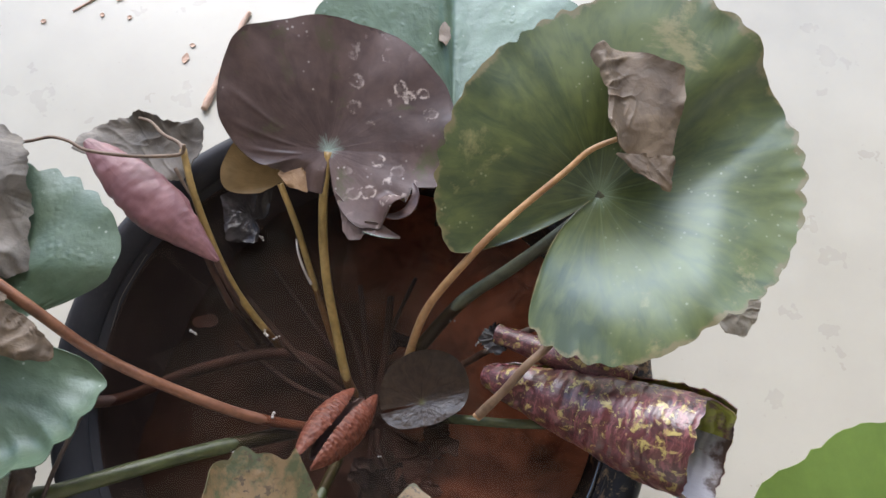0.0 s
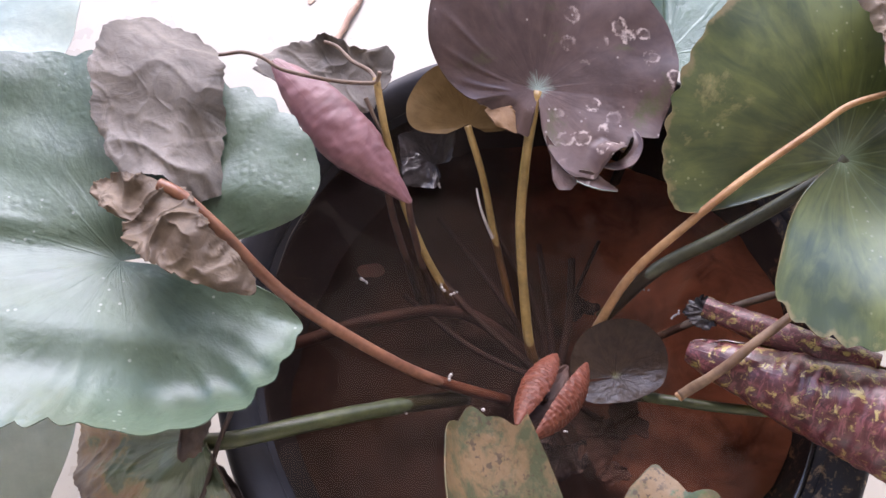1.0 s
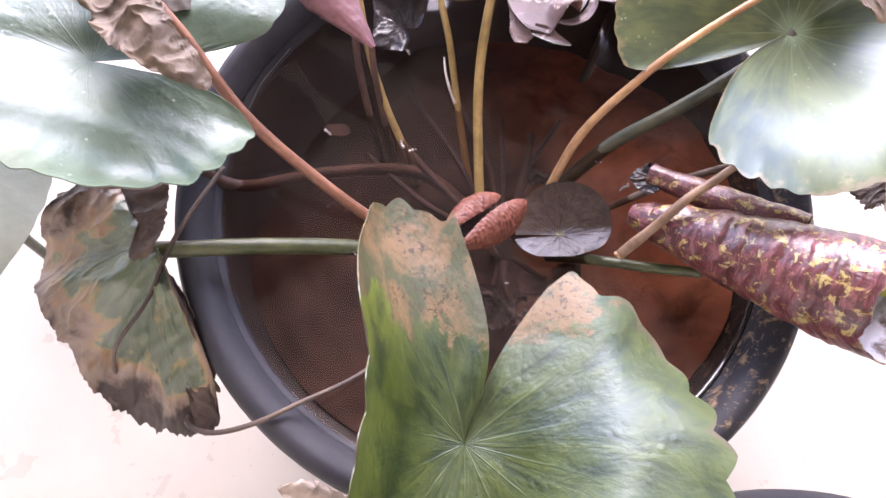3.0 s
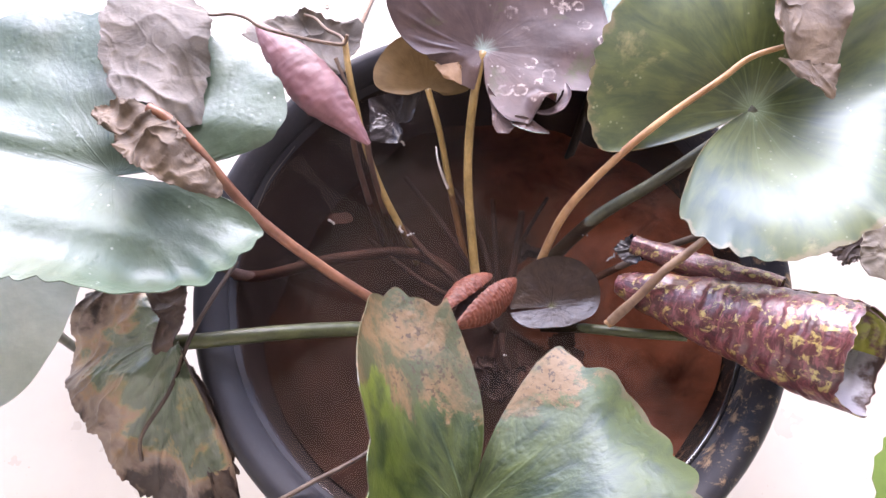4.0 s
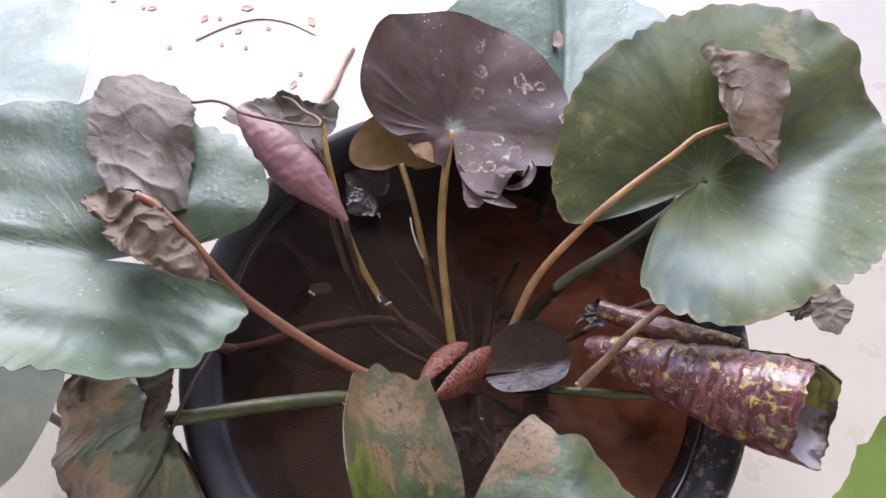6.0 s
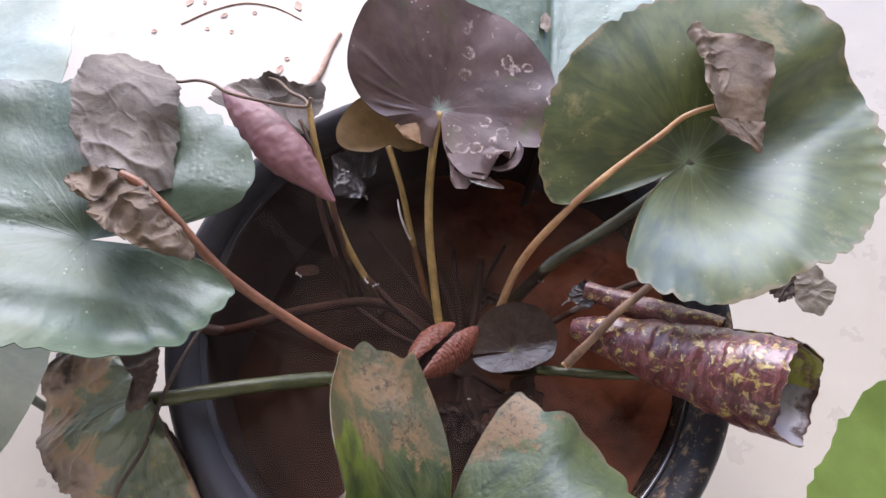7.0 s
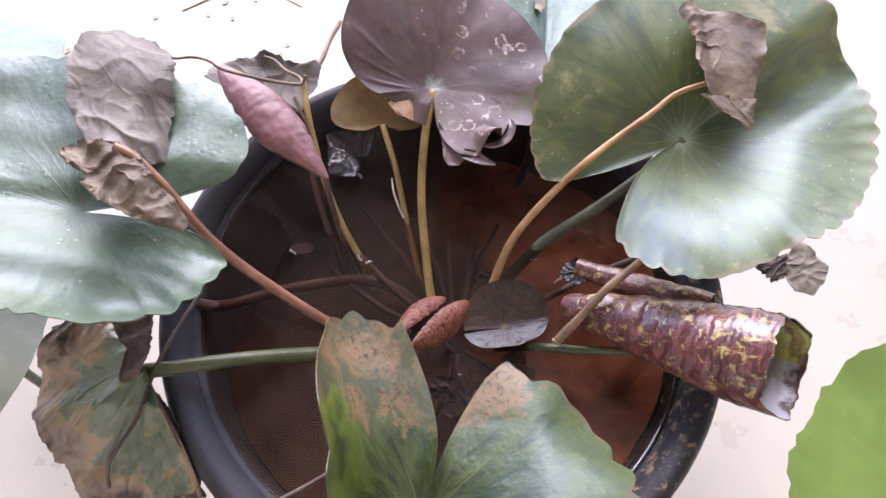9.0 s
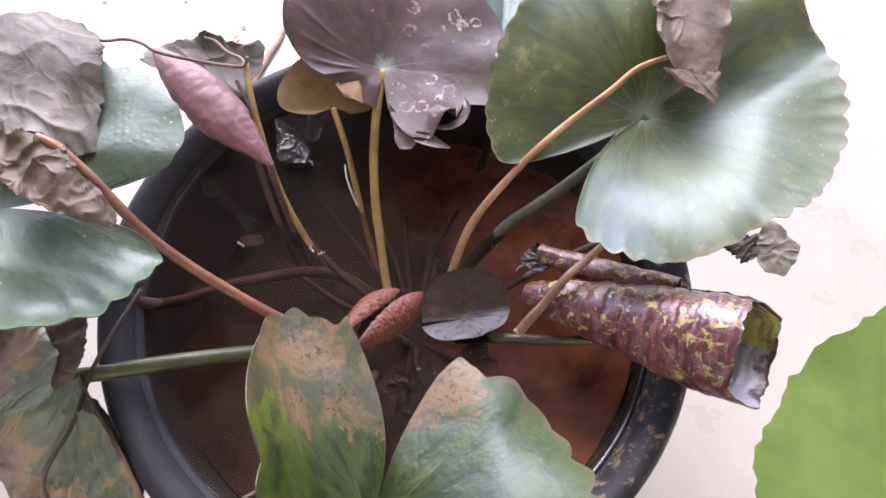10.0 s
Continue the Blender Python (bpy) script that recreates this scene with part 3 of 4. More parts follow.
first_tub = tub((0, 0, 0), 0.225, 0.30, "round black plastic tub of water, rim crusted with dry mud")
tube("scratch", [(0.1964 * math.cos(math.radians(a)), 0.1964 * math.sin(math.radians(a)), z) for a, z in ((170, 0.276), (166, 0.278), (162, 0.281), (156, 0.28), (151, 0.281))], 0.0003, 0.0002, M_DRY, first_tub, "thin pale scratch along the inner wall", n=24, sides=5)
tube("wet_line", [(0.1955 * math.cos(math.radians(a)), 0.1955 * math.sin(math.radians(a)), WATER + 0.0005) for a in range(-62, -9, 4)], 0.003, 0.002, M_WET, first_tub, "glistening wet line along the inner wall", n=60, sides=10)
tub((0.245, -0.372, 0), 0.207, 0.286, "second round black plastic tub beside the first")


def disc(name, r, height, mat, rings=40, steps=110, at=(0, 0, 0)):
    verts, faces = [(0, 0, height(0, 0))], []
    for i in range(1, rings + 1):
        for k in range(steps):
            a, q = 2 * math.pi * k / steps, r * i / rings
            verts.append((q * math.cos(a), q * math.sin(a), height(q * math.cos(a), q * math.sin(a))))
    for k in range(steps):
        faces.append((0, 1 + k, 1 + (k + 1) % steps))
        for i in range(rings - 1):
            a, b = 1 + i * steps + k, 1 + i * steps + (k + 1) % steps
            faces.append((a, a + steps, b + steps, b))
    return mesh_of(name, verts, faces, mat, at=at)


def mud_level(x, y):
    heap = 0.236 + 0.06 * x - 0.04 * y
    deep = 1 / (1 + math.exp((x + 0.085 - 0.35 * y + 0.06) / 0.02)) * (1 / (1 + math.exp((-y - 0.03) / 0.02)))
    back = 1 / (1 + math.exp((0.14 - y) / 0.025))
    z = heap - max(0.06 * deep, 0.035 * back)
    z += 0.012 * math.exp(-((x - 0.146) ** 2 + (y + 0.047) ** 2) / 0.00008) - 0.012 * math.exp(-((x - 0.152) ** 2 + (y + 0.1) ** 2) / 0.0003)
    z += rough_at(x, y, 0, 0.006, 28, 3.0) + rough_at(x, y, 1, 0.003, 80, 5.0)
    return min(z, WATER - 0.006)


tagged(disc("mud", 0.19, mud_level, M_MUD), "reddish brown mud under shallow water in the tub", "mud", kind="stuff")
water = tagged(disc("water", 0.1972, lambda x, y: 0.0016 * math.exp(-(0.1972 - math.hypot(x, y)) / 0.0016), M_WATER, 160, 120, (0, 0, WATER)), "still tea-coloured water filling the black tub", "water", kind="structure")
water.visible_shadow = False

# ---- the water lily ----
lily = empty("water_lily", (0.02, -0.03, 0.24), "water lily with green, purple and withered leaves in the tub", "water lily")


def cup(k, sx=0.0, sy=0.0, ruffle=0.0, lobes=7, drop=0.0, ph=0.0):
    """A shallow bowl with slopes, a wavy margin and a falling edge."""
    def f(x, y, s, a):
        return k * math.hypot(x, y) * min(1, s * 1.6) + sx * x + sy * y + ruffle * s**3 * math.sin(lobes * a + ph) - drop * max(0, s - 0.75) ** 2 * 16
    return f


def withered(outline, z, shape, mat, label, creases=(0.006, 32), seed=1.0, steps=220, rings=36, ragged=0.16, parent=lily, name="withered_leaf"):
    mid, radii = corners(outline)

    size = sum(radii) / len(radii) / 1000

    def curled(x, y, s, a):
        lip = noise.noise(Vector((math.cos(a) * 2.2 + seed, math.sin(a) * 2.2, seed * 3)))
        return shape(x, y, s, a) + max(0.0, s - 0.72) ** 2 * 3.2 * size * lip

    return blade(name, (mid[0], mid[1], z), 0, 360, radii, curled, mat if isinstance(mat, list) else [mat, mat], parent, label, rings=rings, steps=steps, ragged=ragged, crumple=(0.002, creases[1]), seed=seed, thick=0.0007, creases=creases)


def ribbon(name, path, widths, tilt, mats, parent, label, n=40, m=7):
    """A narrow curling strip along a path: half widths at even steps, tilt in degrees about the path."""
    c = curve_points(path, n)
    w = smooth_round(widths, np.linspace(0, 1, n))
    t = np.gradient(c, axis=0)
    grid, uv = np.zeros((n, m, 3)), np.zeros((n, m, 2))
    for i in range(n):
        side = np.cross((0, 0, 1), t[i])
        side /= np.linalg.norm(side)
        for j in range(m):
            q = 2 * j / (m - 1) - 1
            lift = -math.sin(math.radians(tilt)) * q + 0.35 * q * q + 0.12 * noise.noise(Vector((i * 0.25, q * 1.5, tilt)))
            grid[i, j] = c[i] - c[0] + max(w[i], 0.0003) * (q * math.cos(math.radians(tilt)) * side + lift * np.array((0, 0, 1)))
            uv[i, j] = i / (n - 1), j / (m - 1)
    return thick_sheet(name, grid, uv, mats, parent, label, 0.0006, tuple(c[0]), True)


def folded(lines, base):
    """Fold lines: each (direction in degrees, offset in metres, slope on its far side)."""
    def f(x, y, s, a):
        z = base(x, y, s, a) if base else 0.0
        for turn, off, slope in lines:
            d = x * math.cos(math.radians(turn)) + y * math.sin(math.radians(turn)) - off
            z += slope * (math.sqrt(d * d + 4e-6) + d) / 2
        return z
    return f


def purple_shape(x, y, s, a):
    deg = math.degrees(a)
    split = 1 / (1 + math.exp((x - 0.2 * y) / (0.005 + 0.08 * abs(y))))
    left = (0.3 if y > 0 else 0.1) * y + 0.35 * max(0.0, -x)
    z = left * split + (0.1 * max(0.0, y) - 0.03 * x) * (1 - split) + 0.0015 * s**3 * math.sin(9 * a)
    for turn, width, near in ((152, 1.8, 0.42), (169, 2.0, 0.3), (186, 2.6, 0.35)):
        z += 0.0008 * math.exp(-((deg - turn - 18 * (1 - s)) / width) ** 2) * max(0.0, min(1.0, (s - near) * 8)) * max(0.0, min(1.0, (0.92 - s) * 8))
    if deg < -35:
        z += 0.02 * max(0, s - 0.78) / 0.22 * math.exp(-((deg + 42) / 9) ** 2)
    if deg > 205:
        z -= 0.16 * max(0, s - 0.55) * 0.07
    return z


# bronze purple leaf, with its notch towards the crown
purple = blade("leaf", (-0.0225, 0.1555, 0.35), -84, 269, polar([(-84, 6), (-83, 20), (-80, 36), (-74, 54), (-68, 66), (-62, 68), (-57, 73), (-52, 70), (-45, 68), (-38, 71), (-30, 70), (-24, 69), (-21, 77), (-19, 85), (-9, 86), (5, 92), (19, 100), (33, 104), (43, 103), (51, 104), (62, 105), (70, 104), (79, 99), (85, 98),
                                                                         (92, 97), (99, 96), (109, 94), (119, 93), (127, 95), (135, 93), (146, 87), (158, 81), (172, 74), (184, 64), (196, 54), (202, 49), (208, 39), (224, 32), (248, 34), (264, 32), (269, 18)], -84, 269, 120),
               purple_shape,
               [M_PURPLE, M_MOTTLED], lily, "round bronze purple leaf with pale blisters and a torn hooked lobe", crumple=(0.0016, 26), steps=280, rings=22, seed=2.2)
tube("stalk", [(-0.0225, 0.1545, 0.349), (-0.026, 0.115, 0.335), (-0.025, 0.074, 0.31), (-0.017, 0.03, 0.285), (-0.009, -0.003, 0.268), (0.002, -0.02, 0.245)], 0.0033, 0.0038, M_STEM_OLIVE, purple, "olive yellow stalk")

ribbon("curled_lip", [(0.02, 0.105, 0.3495), (0.029, 0.104, 0.351), (0.037, 0.107, 0.353), (0.0415, 0.114, 0.355), (0.0425, 0.121, 0.356), (0.041, 0.128, 0.355)], (0.0015, 0.0035, 0.0042, 0.0035, 0.0025, 0.0008), 25, [M_TORN, M_PURPLE], purple, "lobe's torn tip curling into a pale hook")
ribbon("torn_tail", [(0.006, 0.096, 0.3485), (0.014, 0.0945, 0.348), (0.022, 0.0915, 0.348), (0.032, 0.0885, 0.349)], (0.004, 0.0048, 0.0035, 0.0006), -8, [M_PURPLE, M_TORN], purple, "ragged purple tail torn from the lobe")
withered([(-0.0175, 0.124), (-0.0115, 0.108), (-0.009, 0.094), (-0.005, 0.088), (0.003, 0.0885), (0.007, 0.094), (-0.005, 0.111)], 0.346, lambda x, y, s, a: 0.25 * y, [M_TORN, M_PURPLE], "margin turned over, its pale lilac back showing", (0.0008, 40), 3.1, 120, 14, 0.03, purple, "folded_margin")
withered([(-0.057, 0.134), (-0.049, 0.124), (-0.035, 0.1205), (-0.037, 0.135), (-0.044, 0.147), (-0.05, 0.151)], 0.3545,
         folded([(60, 0.0, -0.2)], None), M_FOLD, "lobe folded back, tan underneath", (0.0006, 40), 2.1, 90, 12, 0.03, purple, "folded_lobe")

# broad green leaf
def green_shape(x, y, s, a):
    r, deg = math.hypot(x, y), math.degrees(a)
    across, along = -x * math.sin(0.64) + y * math.cos(0.64), x * math.cos(0.64) + y * math.sin(0.64)
    below = 1 / (1 + math.exp(across / 0.006))
    crease = -0.0026 * math.exp(-(across / 0.004) ** 2) / (1 + math.exp(-(along - 0.03) / 0.01))
    reach = 0.105 - 0.055 * max(0.0, min(1.0, (along + 0.01) / 0.08))
    inner = 0.006 + 0.03 * max(0.0, min(1.0, (along + 0.08) / 0.05))
    d = max(0.0, -across - inner) - (reach - inner)
    q = max(0.0, -across - inner)
    q = q * q / (q + 0.006)
    slope = 0.3 * (q - 0.5 * (d + math.sqrt(d * d + 6e-5)) + 0.00035) * max(0.25, min(1.0, (along + 0.1) / 0.1))
    bowl = 0.05 * (1 - math.exp(-r / 0.055)) * (1 - 1.12 * math.exp(-(((deg - 219) / 52) ** 2)) - 0.6 * math.exp(-(((deg + 134) / 25) ** 2)))
    return bowl * (1 - below) + 0.02 * (1 - math.exp(-(r / 0.07) ** 2)) * below + slope + crease + 0.0003 * s**4 * math.sin(13 * a) + 0.02 * max(0.0, s - 0.9) * (1 if -60 < deg < 60 else 0.3)


green = blade("leaf", (0.177, 0.1225, 0.351), -142, 219, polar([(-142, 10), (-135, 46), (-127, 82), (-121, 117), (-116, 123), (-110, 129), (-97, 131), (-85, 129), (-73, 124), (-61, 121), (-49, 125), (-37, 129), (-24, 134), (-12, 139), (0, 145), (12, 149), (24, 149), (36, 150), (48, 157), (61, 158), (73, 149), (85, 141), (97, 132), (110, 126), (122, 122),
                                                                       (134, 121), (146, 120), (158, 121), (170, 121), (182, 122), (194, 121), (202, 119), (206, 104), (211, 62), (216, 22), (219, 8)], -142, 219, 130),
              green_shape, [M_GREEN, M_MOTTLED], lily, "broad olive green leaf with dark streaks and a scalloped margin", rings=24, steps=300, teeth=(46, 0.04), ragged=0.02, crumple=(0.0011, 18), seed=4.1)
tube("stalk", [(0.18, 0.124, 0.35), (0.16, 0.106, 0.335), (0.12, 0.082, 0.302), (0.081, 0.061, 0.272), (0.045, 0.025, 0.25)], 0.0045, 0.0055, M_STEM_DARK, green, "dark green stalk")

# leaf behind the purple one
def rear_shape(x, y, s, a):
    half = 1 / (1 + math.exp(-(x + 0.05 * y) / 0.003))
    return 0.06 * math.hypot(x, y) - 0.1 * y * half + 0.08 * y * (1 - half) - 0.002 * math.exp(-(x / 0.003) ** 2) + 0.0012 * s**3 * math.sin(9 * a)


rear = blade("leaf", (0.072, 0.205, 0.327), -60, 275, [40, 46, 60, 88, 118, 140, 146, 149, 150, 150, 146, 142, 138, 136, 138, 130, 92, 64, 46, 40, 38],
             rear_shape, [M_REAR, M_MOTTLED], lily, "blue-green leaf with a brown nick on its midrib, behind the purple leaf", teeth=(30, 0.03), rings=24, steps=220, seed=6.3)
withered([(0.06, 0.262), (0.066, 0.257), (0.0695, 0.264), (0.069, 0.274), (0.064, 0.279), (0.06, 0.272)], 0.3375, lambda x, y, s, a: 0.0, M_DRY_TAN, "dry tan nick on the midrib", (0.0006, 60), 2.4, 60, 8, 0.1, rear, "nick")
tube("stalk", [(0.074, 0.205, 0.326), (0.074, 0.19, 0.28), (0.068, 0.165, 0.22), (0.05, 0.1, 0.2), (0.03, 0.02, 0.2)], 0.004, 0.0045, M_STEM_DARK, rear)

# large leaf hanging over the side of the tub
def broad_shape(x, y, s, a):
    left = 1 / (1 + math.exp((x - 0.03 - 0.2 * y) / 0.016))
    rim = max(0.0, min(1.0, (s - 0.55) / 0.45))
    even = left + (1 - left) * (0.2 + 0.8 * rim ** 1.5)
    lift = 0.24 * (math.sqrt(y * y + 4e-5) - y) + (-0.05 * y if y > 0 else 0.0)
    dish = max(0.0, min(1.0, (x - 0.035 - 0.25 * y) / 0.035))
    lift *= 1 - 0.6 * dish * dish * (3 - 2 * dish) * (1 - rim**3)
    back = max(0.0, min(1.0, y / 0.045))
    droop = (-0.17 * x - 0.35 * max(0.0, x - 0.085)) * (1 - back) - 0.03 * x * back
    return 0.05 * math.hypot(x, y) + droop + lift * even + 0.0022 * math.sin(128 * y + 12 * x + 1.0) * (1 if y < 0.02 else 0.3) * min(1, math.hypot(x, y) / 0.05) - 0.006 * math.exp(-((y - 0.004) / 0.012) ** 2) * math.exp(-max(0.0, x) / 0.04) - 0.006 + 0.0012 * s**3 * math.sin(11 * a)


broad = blade("leaf", (-0.263, 0.011, 0.378), 14, 358, polar([(14, 50), (18, 92), (20, 108), (25, 121), (33, 129), (43, 133), (55, 134), (63, 133), (67, 129), (72, 127), (90, 130), (106, 136), (109, 141), (118, 147), (125, 157), (134, 163), (150, 157), (170, 142), (190, 132), (215, 122), (239, 112), (251, 105), (263, 100), (275, 95), (287, 98),
                                                                     (299, 110), (311, 117), (322, 122), (334, 119), (346, 113), (352, 95), (358, 58)], 14, 358, 110),
              broad_shape, [M_BLUE_GREEN, M_MOTTLED], lily, "large waxy blue-green leaf folded along its middle, hanging over the rim", rings=28, steps=260, teeth=(38, 0.045), crumple=(0.0026, 20), seed=8.8)
tube("stalk", [(-0.261, 0.008, 0.36), (-0.245, -0.01, 0.335), (-0.215, -0.02, 0.309), (-0.186, -0.018, 0.268), (-0.125, 0.008, 0.258), (-0.057, 0.02, 0.254), (0.0, -0.01, 0.24)], 0.004, 0.005, M_STEM_SUNK, broad, "dull red stalk running under the water")

# pale leaf under it
under = empty("lily_leaf", (-0.42, -0.06, 0.0), "pale blue-green leaf tucked under the large lily leaf", "leaf", "single leaves beside the tub")
blade("leaf", (-0.365, -0.05, 0.338), -150, 180, polar([(-150, 95), (-129, 100), (-109, 108), (-88, 118), (-70, 126), (-56, 127), (-46, 119), (-40, 107), (-32, 94), (-22, 82), (-8, 73), (15, 66), (40, 62), (70, 62), (110, 68), (150, 78), (180, 84)], -150, 180, 60),
      cup(0.03, -0.38, -0.48, 0.003, 5), [M_PALE, M_PALE], under, "", teeth=(24, 0.015), seed=1.7)
tube("stalk", [(-0.365, -0.05, 0.337), (-0.385, -0.05, 0.27), (-0.41, -0.055, 0.12), (-0.42, -0.06, 0.0)], 0.004, 0.005, M_STEM_DARK, under)

# small olive leaf
olive = blade("leaf", (-0.066, 0.15, 0.302), -15, 215, [14, 34, 42, 44, 42, 40, 40, 42, 44, 45, 45, 40, 18],
              cup(0.1, -0.15, 0.3, 0.002, 4), [M_OLIVE, M_OLIVE], lily, "small olive brown leaf below the purple one", steps=90, rings=10, seed=3.3)
tube("stalk", [(-0.066, 0.149, 0.301), (-0.052, 0.115, 0.29), (-0.039, 0.075, 0.272), (-0.02, 0.02, 0.25)], 0.0026, 0.0028, M_STEM_OLIVE, olive)

# front leaf: one lobe standing, the other lying, a deep notch between
def front_shape(x, y, s, a):
    wave = 0.003 * s**2 * math.sin(8 * a)
    swell = math.sin(math.pi * min(1.0, s))
    if x >= 0:
        w = min(1.0, x / 0.075)
        w = w * w * (3 - 2 * w)
        d = (x + y) / 1.414 - 0.095
        return (-0.006 * swell * math.exp(-((a - 1.22) / 0.4) ** 2), 0.0, 0.22 * min(x, 0.07) * w - 0.42 * (math.sqrt(d * d + 1e-4) + d) * w - (0.42 * min(0, y - 0.06) + 0.15 * max(0, y - 0.06)) * w + 0.0015 * math.sin(90 * x - 60 * y) + wave)
    bend, stand = -x / 0.07, 0.092 - 0.055 / (1 + math.exp(-(y - 0.075) / 0.012))
    ridge = 0.014 * math.exp(-((x + 0.004) / 0.012) ** 2 - ((y - 0.045) / 0.03) ** 2) * min(1, -x / 0.004)
    wide = 0.044 + 0.025 / (1 + math.exp(-(y - 0.05) / 0.018))
    return (-wide * math.sin(bend) - x + 0.013 * swell * math.exp(-((a + 4.503) / 0.4) ** 2), 0.0, stand * (1 - math.cos(bend)) + ridge + 0.1 * max(0, -y) + wave)


front = blade("leaf", (-0.001, -0.178, 0.387), -258, 70, polar([(-258, 123), (-254, 118), (-247, 129), (-243, 136), (-228, 144), (-213, 122), (-198, 108), (-184, 103), (-169, 105), (-154, 113), (-139, 112), (-124, 108), (-109, 106), (-80, 110), (-50, 113), (-35, 116), (-20, 119), (-5, 122), (10, 126), (24, 121), (39, 118), (50, 118), (57, 112), (63, 108), (68, 113), (70, 100)], -258, 70, 90),
              front_shape, [M_SCORCHED, M_MOTTLED], lily, "green leaf scorched tan at its tips, split by a deep notch", rings=26, steps=300, teeth=(27, 0.085), teeth_from=0.12, crumple=(0.0016, 30), seed=5.5)
tube("stalk", [(-0.001, -0.18, 0.382), (-0.02, -0.16, 0.34), (-0.03, -0.11, 0.29), (-0.015, -0.06, 0.25)], 0.004, 0.0045, M_STEM_GREEN, front)

# rotting leaf slumped outside the rim, hanging from its stalk's top
def slump(x, y, s, a):
    return 0.45 * min(x, 0.0) - 0.12 * max(x, 0) - 0.6 * max(0, -y - 0.03) + 0.012 * s * math.sin(5 * a + 0.6) + 0.004 * s**2 * math.sin(13 * a) + 0.02 * max(0, s - 0.7) * math.sin(9 * a)


rotting = blade("leaf", (-0.215, -0.082, 0.315), 112, 308, polar([(112, 44), (134, 62), (146, 82), (160, 95), (170, 98), (187, 107), (198, 102), (210, 96), (231, 91), (250, 103), (263, 111), (280, 118), (292, 123), (299, 119), (303, 95), (306, 60), (308, 20)], 112, 308, 90),
                slump, [M_ROTTING, M_ROT_BROWN], lily, "rotting green and tan leaf with a blackened papery margin, slumped outside the rim", rings=44, steps=260, ragged=0.05, crumple=(0.003, 26), seed=7.9, creases=(0.005, 30))
withered([(-0.25, -0.046), (-0.235, -0.033), (-0.214, -0.043), (-0.207, -0.07), (-0.212, -0.092), (-0.222, -0.1), (-0.227, -0.09), (-0.222, -0.078), (-0.236, -0.064)], 0.321, lambda x, y, s, a: 0.15 * x, M_ROT_BROWN, "dark shrivelled lobe", (0.004, 38), 9.4, 140, 20, 0.14, rotting, "dead_lobe")
withered([(-0.208, -0.098), (-0.192, -0.112), (-0.176, -0.132), (-0.162, -0.16), (-0.156, -0.19), (-0.168, -0.196), (-0.18, -0.17), (-0.194, -0.138), (-0.206, -0.118)], 0.29, lambda x, y, s, a: 0.25 * y, M_ROT_BROWN, "curled black margin hanging beside the rim", (0.008, 40), 5.2, 200, 22, 0.28, rotting, "dead_margin")
tube("stalk", [(-0.215, -0.086, 0.31), (-0.195, -0.083, 0.312), (-0.15, -0.068, 0.296), (-0.102, -0.053, 0.272), (-0.05, -0.04, 0.25)], 0.0055, 0.006, M_STEM_GREEN, rotting, "thick green stalk")

# floating young pad
pad = blade("leaf", (0.049, -0.021, 0.281), -164, 190, [32, 27, 20, 17.5, 19, 23, 33, 40, 43, 41, 38, 36, 33, 31],
            lambda x, y, s, a: 0.3 * (math.sqrt((y - 0.3 * x) ** 2 + 2e-5) - (y - 0.3 * x)) / 2 + 0.1 * max(0.0, y) - 0.03 * x, [M_PAD, M_PAD], lily, "small glossy dark leaf floating on the water, slit to its heart", steps=130, rings=16, crumple=(0.001, 50), seed=9.1)


def shell(name, a, b, width, sweep, lean, mats, parent, label, bulge=0.5, n=40, m=26, wrinkle=(0.0015, 40), fat0=0.1, seed=0.0, twist=0.0, taper=None, tongue=0.0, ribs=0.0, rib_at=(26, 1.6), folds=0.0, flat=1.0):
    """A leaf rolled or folded about the line from a to b."""
    a, b = np.asarray(a, float), np.asarray(b, float)
    ax = (b - a) / np.linalg.norm(b - a)
    side = np.cross(ax, (0, 0, 1))
    side /= np.linalg.norm(side)
    up = np.cross(side, ax)
    grid, uv = np.zeros((n, m, 3)), np.zeros((n, m, 2))
    for i in range(n):
        u = i / (n - 1)
        w = taper(u) if taper else width * max(fat0, math.sin(math.pi * (0.02 + 0.96 * u)) ** bulge)
        for j in range(m):
            v = j / (m - 1)
            f = math.radians(lean + sweep * (v - 0.5) + twist * u)
            r = w * (1 + 0.16 * sweep / 360 * v)
            r += rough_at(u * 3, v * 2, 0, wrinkle[0], wrinkle[1] / 10, seed) * (0.4 + 0.6 * math.sin(math.pi * u))
            low = max(0.0, min(1.0, 0.35 - 1.3 * math.cos(f)))
            end = 1 + tongue * (low**2 * (3 - 2 * low) + 0.06 * math.sin(9 * f) + 0.05 * math.sin(23 * f + 1))
            r *= 1 + ribs * noise.noise(Vector((u * rib_at[0] + v * 3, v * rib_at[1], seed))) + ribs * 0.6 * noise.noise(Vector((u * 60, v * 7, seed + 3)))
            r *= 1 + folds * math.sin(150 * u + 4 * v + 1.5 * noise.noise(Vector((u * 5, v * 4, seed))))
            grid[i, j] = (b - a) * u * end + r * (math.sin(f) * side + flat * math.cos(f) * up)
            uv[i, j] = v, u
    return thick_sheet(name, grid, uv, mats, parent, label, 0.0009, tuple(a))


